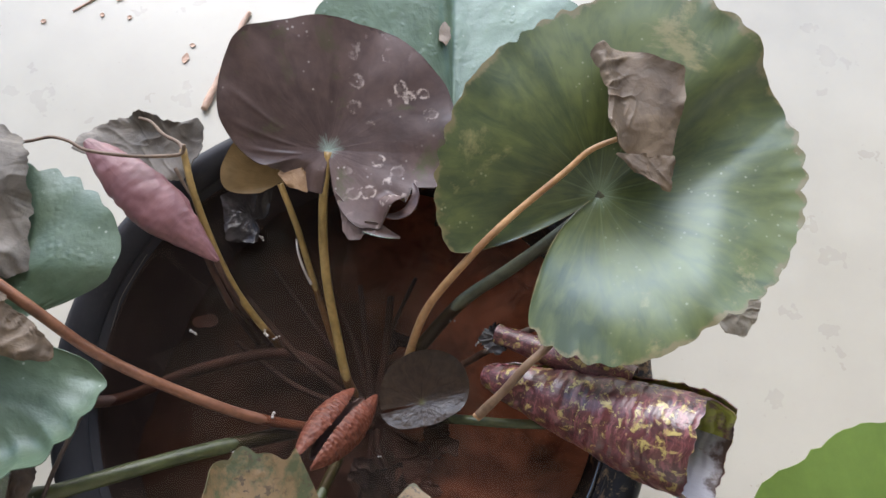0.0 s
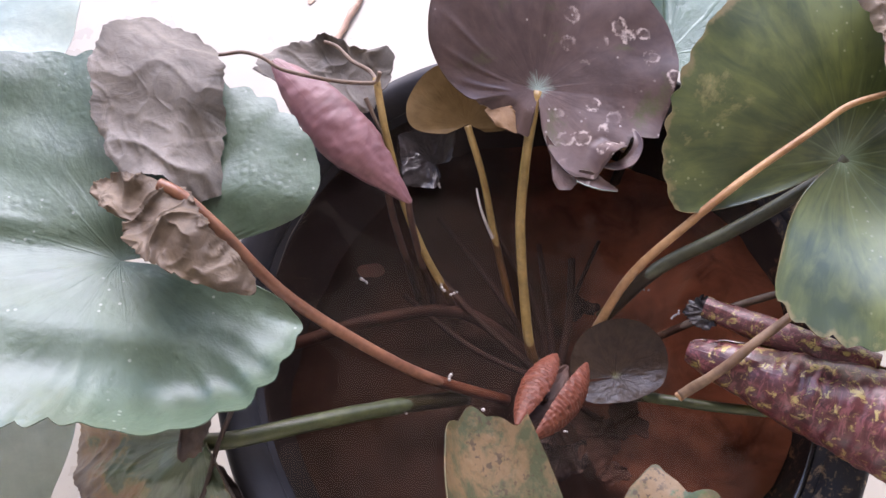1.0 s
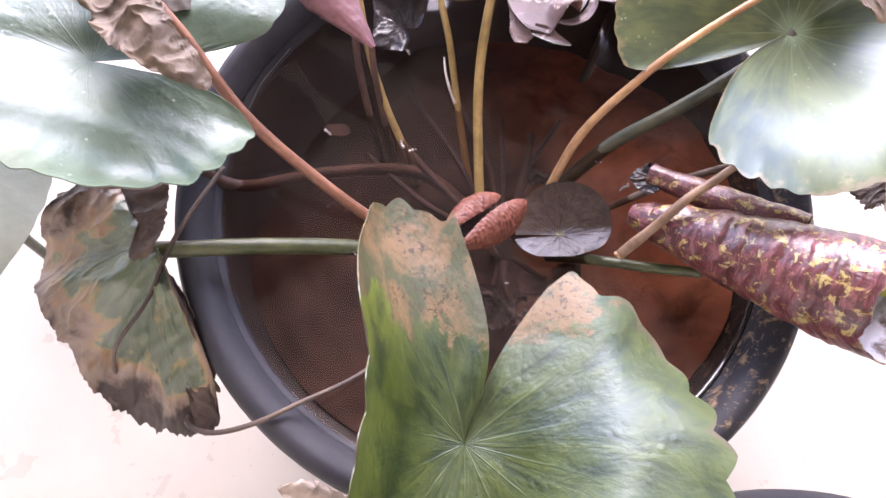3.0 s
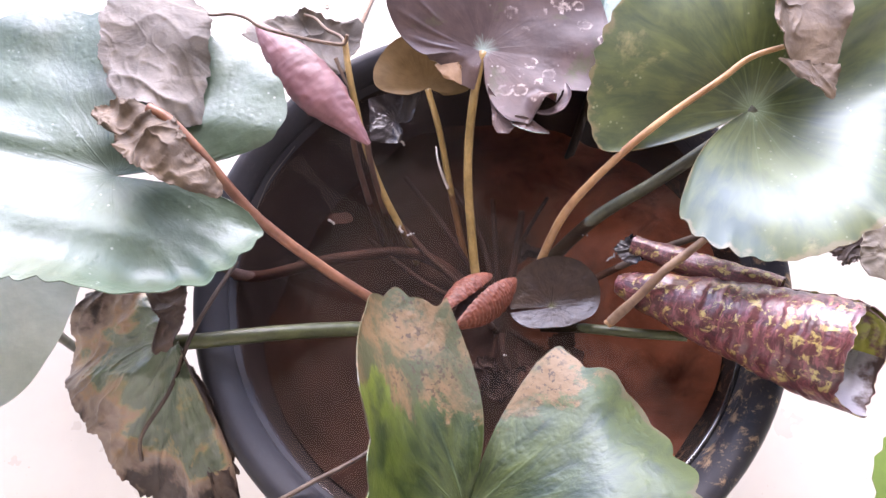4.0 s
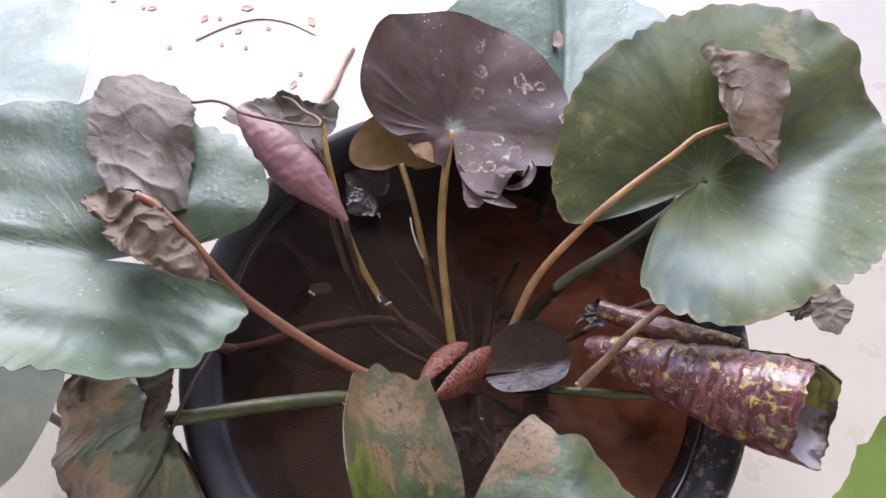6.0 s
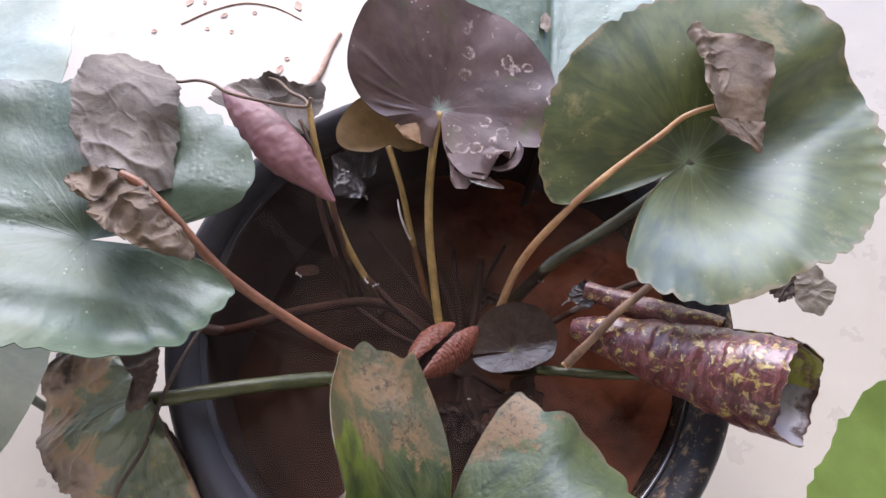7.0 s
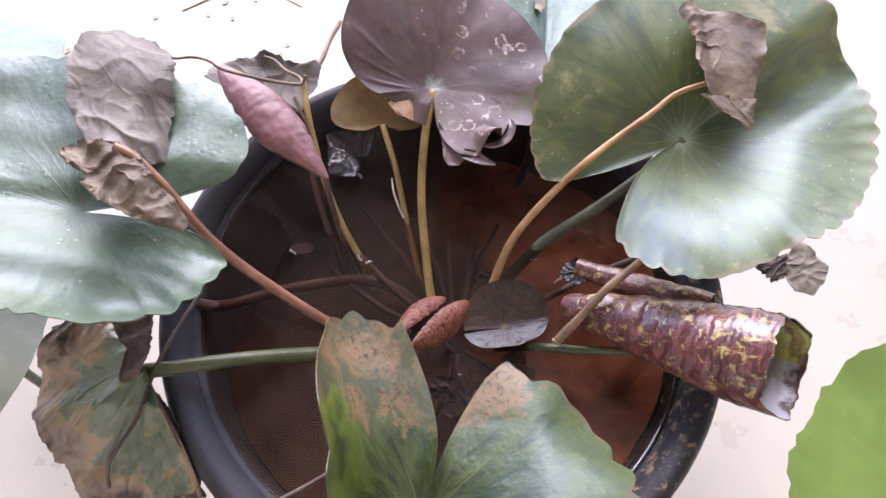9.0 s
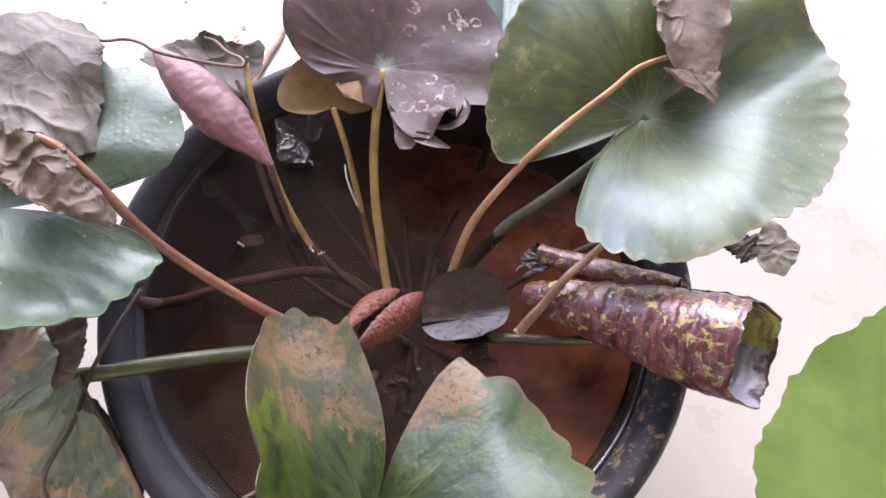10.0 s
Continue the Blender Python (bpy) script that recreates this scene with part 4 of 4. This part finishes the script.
# pink folded leaf
pink = shell("leaf", (-0.199, 0.16, 0.351), (-0.1, 0.075, 0.331), 0.0178, 330, 0, [M_PINK, M_PINK], lily, "dusty pink folded leaf shaped like a spindle", taper=lambda u: 0.0178 * max(0.06, math.sin(math.pi * (0.02 + 0.96 * u)) ** 0.72 * (1 - 1.1 * max(0.0, u - 0.62))), flat=0.55, ribs=0.024, rib_at=(26, 5), n=110, m=80, seed=2.0)
tube("stalk", [(-0.102, 0.076, 0.331), (-0.098, 0.064, 0.31), (-0.09, 0.048, 0.272), (-0.084, 0.038, 0.245), (-0.08, 0.032, 0.215)], 0.0022, 0.0026, M_STEM_SUNK, pink)

tube("stalk", [(-0.12, 0.098, 0.32), (-0.114, 0.078, 0.296), (-0.103, 0.054, 0.27), (-0.097, 0.044, 0.245), (-0.092, 0.036, 0.215)], 0.0024, 0.0028, M_STEM_SUNK, lily, "dark red stalk slanting into the water")

# copper red young leaf, two valves apart
copper = shell("leaf", (-0.0195, -0.07, 0.372), (0.0175, -0.021, 0.333), 0.0115, 165, 62, [M_COPPER, M_STEM_SUNK], lily, "copper red young leaf just unrolling above the water", bulge=0.8, fat0=0.05, m=30, wrinkle=(0.001, 90), ribs=0.03, rib_at=(24, 2.5), folds=0.032, n=120, seed=4.0)
shell("valve", (-0.0285, -0.064, 0.375), (0.0008, -0.0155, 0.321), 0.0098, 165, -50, [M_COPPER, M_STEM_SUNK], copper, "narrower valve standing apart", bulge=0.8, fat0=0.05, m=26, wrinkle=(0.001, 90), ribs=0.03, rib_at=(20, 2.5), folds=0.032, n=120, seed=5.0)
# dark sheet added behind the gap between the two valves
shell("gap_sheet", (-0.021, -0.064, 0.362), (0.008, -0.022, 0.324), 0.009, 150, 180, [M_STEM_SUNK, M_STEM_SUNK], copper, "dark sheet added to fill the gap between the valves", bulge=0.8, fat0=0.05, m=16, n=40, seed=6.0)
tube("stalk", [(-0.008, -0.045, 0.338), (0.0, -0.042, 0.3), (0.01, -0.036, 0.25)], 0.0022, 0.0025, M_STEM_SUNK, copper)

# rolled mottled leaf
rolled = shell("leaf", (0.096, 0.0, 0.291), (0.229, -0.056, 0.356), 0.0, 420, -298, [M_MOTTLED, M_INNER], lily, "maroon leaf flecked with yellow, rolled into a tube", n=150, m=60, wrinkle=(0.0022, 30), seed=6.0,
               tongue=0.1, folds=0.0045, ribs=0.03, taper=lambda u: 0.006 + 0.0255 * min(1, u * 1.2) ** 0.7)
shell("rolled_margin", (0.106, 0.03, 0.297), (0.196, -0.012, 0.334), 0.0, 300, 20, [M_MOTTLED, M_MOTTLED], rolled, "", n=40, m=30, wrinkle=(0.0015, 30), seed=7.0, taper=lambda u: 0.007 + 0.005 * u)
# dark scrap laid at the open end of the rolled margin
withered([(0.091, 0.024), (0.096, 0.034), (0.105, 0.038), (0.113, 0.033), (0.109, 0.026), (0.115, 0.02), (0.108, 0.013), (0.098, 0.016)], 0.298, lambda x, y, s, a: 0.3 * x, M_SOAKED, "dark ragged scrap at the open end", (0.006, 45), 3.8, 100, 14, 0.2, rolled, "torn_end")
tube("stalk", [(0.145, -0.038, 0.298), (0.11, -0.036, 0.286), (0.076, -0.032, 0.271), (0.045, -0.03, 0.255)], 0.0035, 0.004, M_STEM_GREEN, rolled, "pale green stalk")


# withered leaves
dead_top = withered([(-0.289, 0.104), (-0.297, 0.128), (-0.294, 0.146), (-0.287, 0.163), (-0.278, 0.168), (-0.248, 0.158), (-0.231, 0.151), (-0.218, 0.135), (-0.214, 0.106), (-0.213, 0.077), (-0.209, 0.055), (-0.222, 0.048), (-0.24, 0.058), (-0.264, 0.057), (-0.277, 0.072), (-0.288, 0.091)],
                    0.39, folded([(180, 0.028, 0.35), (-25, 0.024, -0.35), (75, 0.035, -0.3)], lambda x, y, s, a: 0.0022 * math.sin(95 * y + 30 * x)), M_DRY,
                    "crumpled grey-brown dead leaf lying on the large green leaf", (0.0085, 17, lambda x, y: 0.3 + 0.7 / (1 + math.exp((y + 0.018 + 0.4 * x) / 0.008))), 1.3, ragged=0.06, rings=44, steps=260)
tube("stalk", [(-0.236, 0.14, 0.384), (-0.226, 0.149, 0.372), (-0.214, 0.153, 0.37), (-0.2, 0.149, 0.372), (-0.187, 0.143, 0.37), (-0.16, 0.143, 0.362), (-0.142, 0.148, 0.352), (-0.131, 0.153, 0.346), (-0.128, 0.158, 0.351)], 0.0011, 0.0015, M_STEM_DRY, dead_top, "thin dry looping stalk", n=60)
tube("stalk", [(-0.131, 0.158, 0.343), (-0.122, 0.125, 0.333), (-0.106, 0.083, 0.308), (-0.09, 0.055, 0.288), (-0.073, 0.034, 0.266), (-0.066, 0.026, 0.25), (-0.062, 0.022, 0.225)], 0.0026, 0.003, M_STEM_OLIVE, dead_top, "olive yellow stalk")
tube("stalk", [(-0.137, 0.145, 0.338), (-0.128, 0.13, 0.332), (-0.121, 0.121, 0.331)], 0.0016, 0.0008, M_STEM_DRY, dead_top, "dark dry splinter")

dead_side = withered([(-0.28, 0.045), (-0.273, 0.057), (-0.245, 0.055), (-0.223, 0.05), (-0.21, 0.034), (-0.179, 0.005), (-0.177, -0.008), (-0.206, -0.006), (-0.234, 0.004), (-0.249, 0.016), (-0.252, 0.027), (-0.266, 0.033)],
                     0.4, folded([(-35, 0.02, -0.5), (-50, -0.012, 0.2), (150, 0.03, -0.3), (60, 0.006, -0.25)], lambda x, y, s, a: 0.003 * math.sin(170 * (x + y)) * s), M_DRY_BROWN, "curled brown dead leaf on a red stalk", (0.0135, 21), 2.6, ragged=0.1, rings=44, steps=260)
tube("stalk", [(-0.238, 0.05, 0.396), (-0.225, 0.045, 0.393), (-0.205, 0.031, 0.38), (-0.17, 0.004, 0.34), (-0.12, -0.018, 0.3), (-0.075, -0.032, 0.271), (-0.02, -0.04, 0.245)], 0.0036, 0.0042, M_STEM_RED, dead_side, "long red-brown stalk")

dead_back = withered([(-0.218, 0.16), (-0.216, 0.174), (-0.204, 0.186), (-0.187, 0.194), (-0.168, 0.196), (-0.154, 0.19), (-0.14, 0.189), (-0.13, 0.193), (-0.122, 0.184), (-0.124, 0.162), (-0.133, 0.145), (-0.149, 0.143), (-0.181, 0.155)],
                     0.322, folded([(80, 0.008, 0.7), (0, 0.03, 0.5), (180, 0.03, 0.5)], lambda x, y, s, a: 0.0), M_DRY, "curled grey-brown dead leaf behind the pink one", (0.006, 16), 3.4, ragged=0.07)
tube("stalk", [(-0.172, 0.19, 0.331), (-0.162, 0.186, 0.332), (-0.15, 0.174, 0.335), (-0.137, 0.166, 0.338), (-0.131, 0.157, 0.341)], 0.0013, 0.0016, M_STEM_DRY, dead_back, "pale dry midrib")

dead_right = withered([(0.164, 0.212), (0.178, 0.219), (0.229, 0.196), (0.228, 0.175), (0.217, 0.13), (0.178, 0.135), (0.17, 0.15), (0.173, 0.178)],
                      0.403, folded([(185, 0.008, 0.9), (180, 0.02, -1.5), (70, 0.03, -0.4), (-80, 0.02, -0.3)], lambda x, y, s, a: 0.05 * y), M_DRY_BROWN, "folded brown dead leaf resting on the broad green leaf", (0.0075, 24, lambda x, y: 0.12 + 0.88 / (1 + math.exp((x + 0.006) / 0.003))), 4.2, ragged=0.03)
withered([(0.176, 0.136), (0.219, 0.133), (0.215, 0.107), (0.204, 0.113), (0.19, 0.122)], 0.396, folded([(-80, 0.002, -0.3)], None), M_DRY_BROWN, "", (0.003, 50), 4.9, 120, 14, 0.1, dead_right, "flap")
tube("stalk", [(0.186, 0.15, 0.389), (0.165, 0.143, 0.383), (0.147, 0.129, 0.374), (0.11, 0.1, 0.361), (0.081, 0.074, 0.345), (0.052, 0.045, 0.312), (0.038, 0.015, 0.272), (0.032, -0.005, 0.245)], 0.0018, 0.0037, M_STEM_TAN, dead_right, "long tan curving stalk")

shred = withered([(0.304, 0.09), (0.321, 0.074), (0.331, 0.064), (0.323, 0.047), (0.312, 0.034), (0.296, 0.038), (0.292, 0.05), (0.294, 0.066)], 0.268, folded([(0, 0.0, -0.5)], lambda x, y, s, a: 0.3 * x), M_SHRED,
                 "shrivelled olive brown scrap of leaf beyond the rim", (0.003, 50), 5.7, 110, 14, 0.05)
withered([(0.264, 0.064), (0.296, 0.074), (0.3, 0.058), (0.29, 0.05), (0.28, 0.046)], 0.262, lambda x, y, s, a: 0.1 * x, M_ROT_BROWN, "dark torn scrap", (0.003, 60), 6.1, 90, 10, 0.3, shred, "flap")
tube("stalk", [(0.27, 0.063, 0.263), (0.25, 0.063, 0.285), (0.228, 0.06, 0.305), (0.18, 0.05, 0.305), (0.12, 0.03, 0.28), (0.06, 0.0, 0.25)], 0.002, 0.003, M_STEM_DRY, shred)

stub = tube("stalk", [(0.158, 0.032, 0.35), (0.146, 0.021, 0.344), (0.135, 0.011, 0.338), (0.122, 0.0, 0.333), (0.112, -0.011, 0.324), (0.102, -0.021, 0.307), (0.092, -0.03, 0.288)], 0.0026, 0.0036, M_STEM_DULL, lily, "dull brown broken stalk across the rolled leaf", lumps=0.16)
blade("frayed_end", (0.0915, -0.0305, 0.2885), 0, 359, [4.5, 3.5, 4, 3, 4.5, 3.2, 4, 3.4, 4.5], lambda x, y, s, a: 0.002 * (1 - s * s), [M_STEM_TAN, M_STEM_TAN], stub, "pale frayed end", rings=6, steps=40, ragged=0.15, crumple=(0.001, 200), seed=2.3)

# stalks and roots under the water, fanning from the crown
for k, (a, reach, z0, z1, w) in enumerate([(152, 0.13, 0.262, 0.25, 0.0026), (138, 0.15, 0.262, 0.24, 0.003), (126, 0.16, 0.26, 0.235, 0.0024), (112, 0.13, 0.26, 0.24, 0.003), (98, 0.11, 0.262, 0.25, 0.0028), (84, 0.1, 0.262, 0.25, 0.0035), (75, 0.12, 0.26, 0.25, 0.002), (-70, 0.05, 0.258, 0.25, 0.003), (-30, 0.06, 0.258, 0.25, 0.0022), (-100, 0.06, 0.256, 0.25, 0.002)]):
    c, s_ = math.cos(math.radians(a)), math.sin(math.radians(a))
    bow = random.uniform(-0.012, 0.012)
    tube("sunken_stalk", [(0.012 + 0.01 * c, -0.03 + 0.01 * s_, z0 - 0.004), (0.012 + reach * 0.5 * c - bow * s_, -0.03 + reach * 0.5 * s_ + bow * c, z0), (0.012 + reach * c, -0.03 + reach * s_, z1)], w, w * 0.8, M_STEM_MURK, lily, n=18, sides=8, lumps=0.2, seed=k)
# rotten scraps at the crown
for k, (x, y, size) in enumerate([(0.04, -0.058, 0.02), (0.022, -0.08, 0.018), (0.066, -0.048, 0.016), (0.028, 0.03, 0.014), (0.05, -0.085, 0.013), (0.005, -0.07, 0.012)]):
    turns = [random.uniform(0.35, 1.2) for _ in range(9)]
    withered([(x + size * r * math.cos(0.7 * i + k), y + size * r * math.sin(0.7 * i + k)) for i, r in enumerate(turns)], 0.258 + 0.001 * k, lambda x, y, s, a: 0.1 * x, M_SOAKED if k % 2 else M_STEM_SUNK, "", (0.004, 45), k + 2.0, 60, 12, 0.25, lily, "rotten_scrap")

withered([(-0.117, 0.145), (-0.095, 0.15), (-0.073, 0.148), (-0.076, 0.125), (-0.09, 0.124), (-0.083, 0.116), (-0.085, 0.104), (-0.11, 0.107)], 0.284,
         folded([(60, 0.0, 0.5), (-30, 0.01, 0.4)], None), M_SOAKED, "black soaked scrap of leaf at the water's edge", (0.003, 40), 6.6, 110, 14, 0.05)
blade("rotten_scrap", (-0.13, 0.048, 0.25), 0, 359, [11, 8, 5, 6, 10, 8, 5, 7, 11], lambda x, y, s, a: 0.0, [M_STEM_SUNK, M_STEM_SUNK], lily, "", rings=6, steps=40, seed=3.7)

withered([(-0.102, -0.22), (-0.092, -0.212), (-0.078, -0.21), (-0.054, -0.217), (-0.015, -0.234), (-0.01, -0.252), (-0.04, -0.252), (-0.065, -0.236), (-0.085, -0.229)], 0.312, folded([(90, 0.0, 0.6), (-90, 0.006, 0.5)], None), M_DRY_TAN,
         "curled olive dead leaf on the rim", (0.004, 40), 8.1)

# neighbouring leaves
lime = empty("lily_leaf", (0.32, -0.17, 0.0), "bright green leaf rising from the second tub", "leaf", "single leaves beside the tub")
blade("leaf", (0.317, -0.184, 0.425), -160, 170, [130, 132, 135, 138, 140, 145, 148, 150, 150, 150, 148, 144, 142, 139, 138, 136, 134],
                   cup(0.05, 0.0, 0.1, 0.002, 7), [M_LIME, M_LIME], lime, "", teeth=(26, 0.04), ragged=0.05, seed=2.9)
tube("stalk", [(0.322, -0.184, 0.423), (0.31, -0.24, 0.38), (0.27, -0.32, 0.2), (0.25, -0.37, 0.02)], 0.005, 0.006, M_STEM_GREEN, lime)
far = empty("lily_leaf", (-0.47, 0.2, 0.0), "pale grey-green leaf of a neighbouring lily", "leaf", "single leaves beside the tub")
blade("leaf", (-0.475, 0.2, 0.3), -160, 170, [100, 102, 105, 105, 107, 108, 110, 113, 119, 130, 120, 108, 104, 102, 100],
      cup(0.05, 0, 0, 0.002, 7), [M_PALE, M_PALE], far, "", teeth=(26, 0.03), seed=3.9)
tube("stalk", [(-0.475, 0.2, 0.298), (-0.5, 0.2, 0.2), (-0.52, 0.2, 0.0)], 0.004, 0.006, M_STEM_GREEN, far)


# ---- small things ----
def foam(spots):
    """Little froth beads where stalks meet the water; some stand in for glints there."""
    verts, faces = [], []
    for x, y, length, turn, n in spots:
        for k in range(n):
            q = (k + 0.5) / n - 0.5
            cx = x + length * q * math.cos(math.radians(turn)) + random.uniform(-1, 1) * 0.0008
            cy = y + length * q * math.sin(math.radians(turn)) + random.uniform(-1, 1) * 0.0008
            r, o = random.uniform(0.0007, 0.0015), len(verts)
            rings = 3
            for i in range(rings):
                e = math.radians(80 * i / (rings - 1))
                verts += [(cx + r * math.cos(e) * math.cos(a), cy + r * math.cos(e) * math.sin(a), r * math.sin(e)) for a in np.linspace(0, 2 * math.pi, 7)[:-1]]
            for i in range(rings - 1):
                for j in range(6):
                    a, b = o + i * 6 + j, o + i * 6 + (j + 1) % 6
                    faces.append((a, b, b + 6, a + 6))
            faces.append(tuple(o + (rings - 1) * 6 + j for j in range(6)))
    return mesh_of("foam", verts, faces, M_FROTH_GLINT, at=(0, 0, WATER))


# pale tube that imitates a highlight on the water by its colour
glint = tube("stalk", [(-0.055, 0.111, 0.275), (-0.0535, 0.104, 0.2765), (-0.051, 0.095, 0.277), (-0.046, 0.083, 0.2765), (-0.0405, 0.073, 0.2745)], 0.0008, 0.0013, M_FROTH_GLINT, lily, "pale strip standing in for a glint on the water", n=30, lumps=0.3)
tagged(foam([(-0.077, 0.037, 0.014, -60, 9), (-0.066, 0.03, 0.006, 20, 4), (-0.105, -0.05, 0.016, 10, 9), (-0.093, -0.056, 0.004, 0, 2), (0.079, 0.063, 0.009, 60, 6), (0.094, 0.028, 0.01, 40, 6), (0.073, 0.045, 0.004, 0, 2),
              (-0.04, 0.074, 0.006, -60, 4), (-0.131, 0.034, 0.008, -30, 4), (-0.084, 0.113, 0.006, -50, 3), (-0.064, -0.03, 0.006, 60, 3), (0.018, -0.06, 0.004, 0, 2), (-0.04, -0.05, 0.004, 0, 2)]),
       "pale froth beads and painted glints along the stalks on the water", "foam", kind="stuff")

twig = tube("twig", [(-0.188, -0.02, 0.305), (-0.196, -0.055, 0.315), (-0.203, -0.085, 0.318), (-0.21, -0.12, 0.312), (-0.228, -0.15, 0.296), (-0.235, -0.165, 0.27)], 0.0017, 0.0014, M_ROT_BROWN)
tagged(twig, "thin dark dry stalk lying over the rim of the tub", "twig", "dry stalks on the rim")
twig2 = tube("twig", [(-0.04, -0.105, 0.27), (-0.072, -0.141, 0.28), (-0.103, -0.166, 0.298), (-0.128, -0.184, 0.305), (-0.152, -0.193, 0.302), (-0.172, -0.19, 0.29), (-0.18, -0.18, 0.262)], 0.0015, 0.0018, M_ROT_BROWN)
tagged(twig2, "thin grey dry stalk bent across the rim of the tub", "twig", "dry stalks on the rim")


def litter(at, length, width, turn, mat, seed):
    ob = blade("fallen_leaf", (at[0], at[1], 0.0012), 0, 359.5, [length, length * 0.6, width, length * 0.7, length, length * 0.5, width, length * 0.6, length],
               lambda x, y, s, a: 0.0008 * s * s, [mat, mat], None, "", rings=6, steps=30, crumple=(0.0003, 80), seed=seed, thick=0.0006)
    ob.rotation_euler[2] = math.radians(turn)
    return tagged(ob, "dry reddish flake of leaf on the pale floor", "fallen leaf", "flakes of leaf on the floor")


for k, (x, y, a, b, turn) in enumerate([(-0.508, 0.583, 7, 4, 20), (-0.522, 0.584, 3, 2, 0), (-0.423, 0.57, 8, 5, 70), (-0.401, 0.572, 3, 2, 0), (-0.363, 0.596, 10, 6, 10), (-0.26, 0.578, 10, 6, 120), (-0.367, 0.549, 6, 4, 40), (-0.323, 0.558, 4, 3, 0), (-0.387, 0.522, 3, 2, 0), (-0.35, 0.519, 3, 2, 50), (-0.463, 0.51, 4, 3, 30), (-0.586, 0.465, 4, 3, 10), (-0.574, 0.437, 6, 4, 60), (-0.268, 0.457, 8, 5, 80), (-0.261, 0.477, 4, 2, 0), (-0.572, 0.594, 5, 3, 15)]):
    litter((x, y), a, b, turn, M_LITTER, k + 0.5)
tagged(tube("twig", [(-0.427, 0.527, 0.0012), (-0.385, 0.558, 0.0012), (-0.341, 0.576, 0.0012), (-0.295, 0.572, 0.0012), (-0.251, 0.552, 0.0011)], 0.0014, 0.001, M_LITTER), "thin brown twig lying on the pale floor", "twig", "twigs on the floor")
tagged(tube("twig", [(-0.19, 0.53, 0.003), (-0.2, 0.5, 0.0035), (-0.208, 0.46, 0.004), (-0.222, 0.42, 0.0042), (-0.235, 0.38, 0.0045)], 0.003, 0.0045, M_LITTER, lumps=0.5), "rough orange-brown twig lying on the pale floor", "twig", "twigs on the floor")
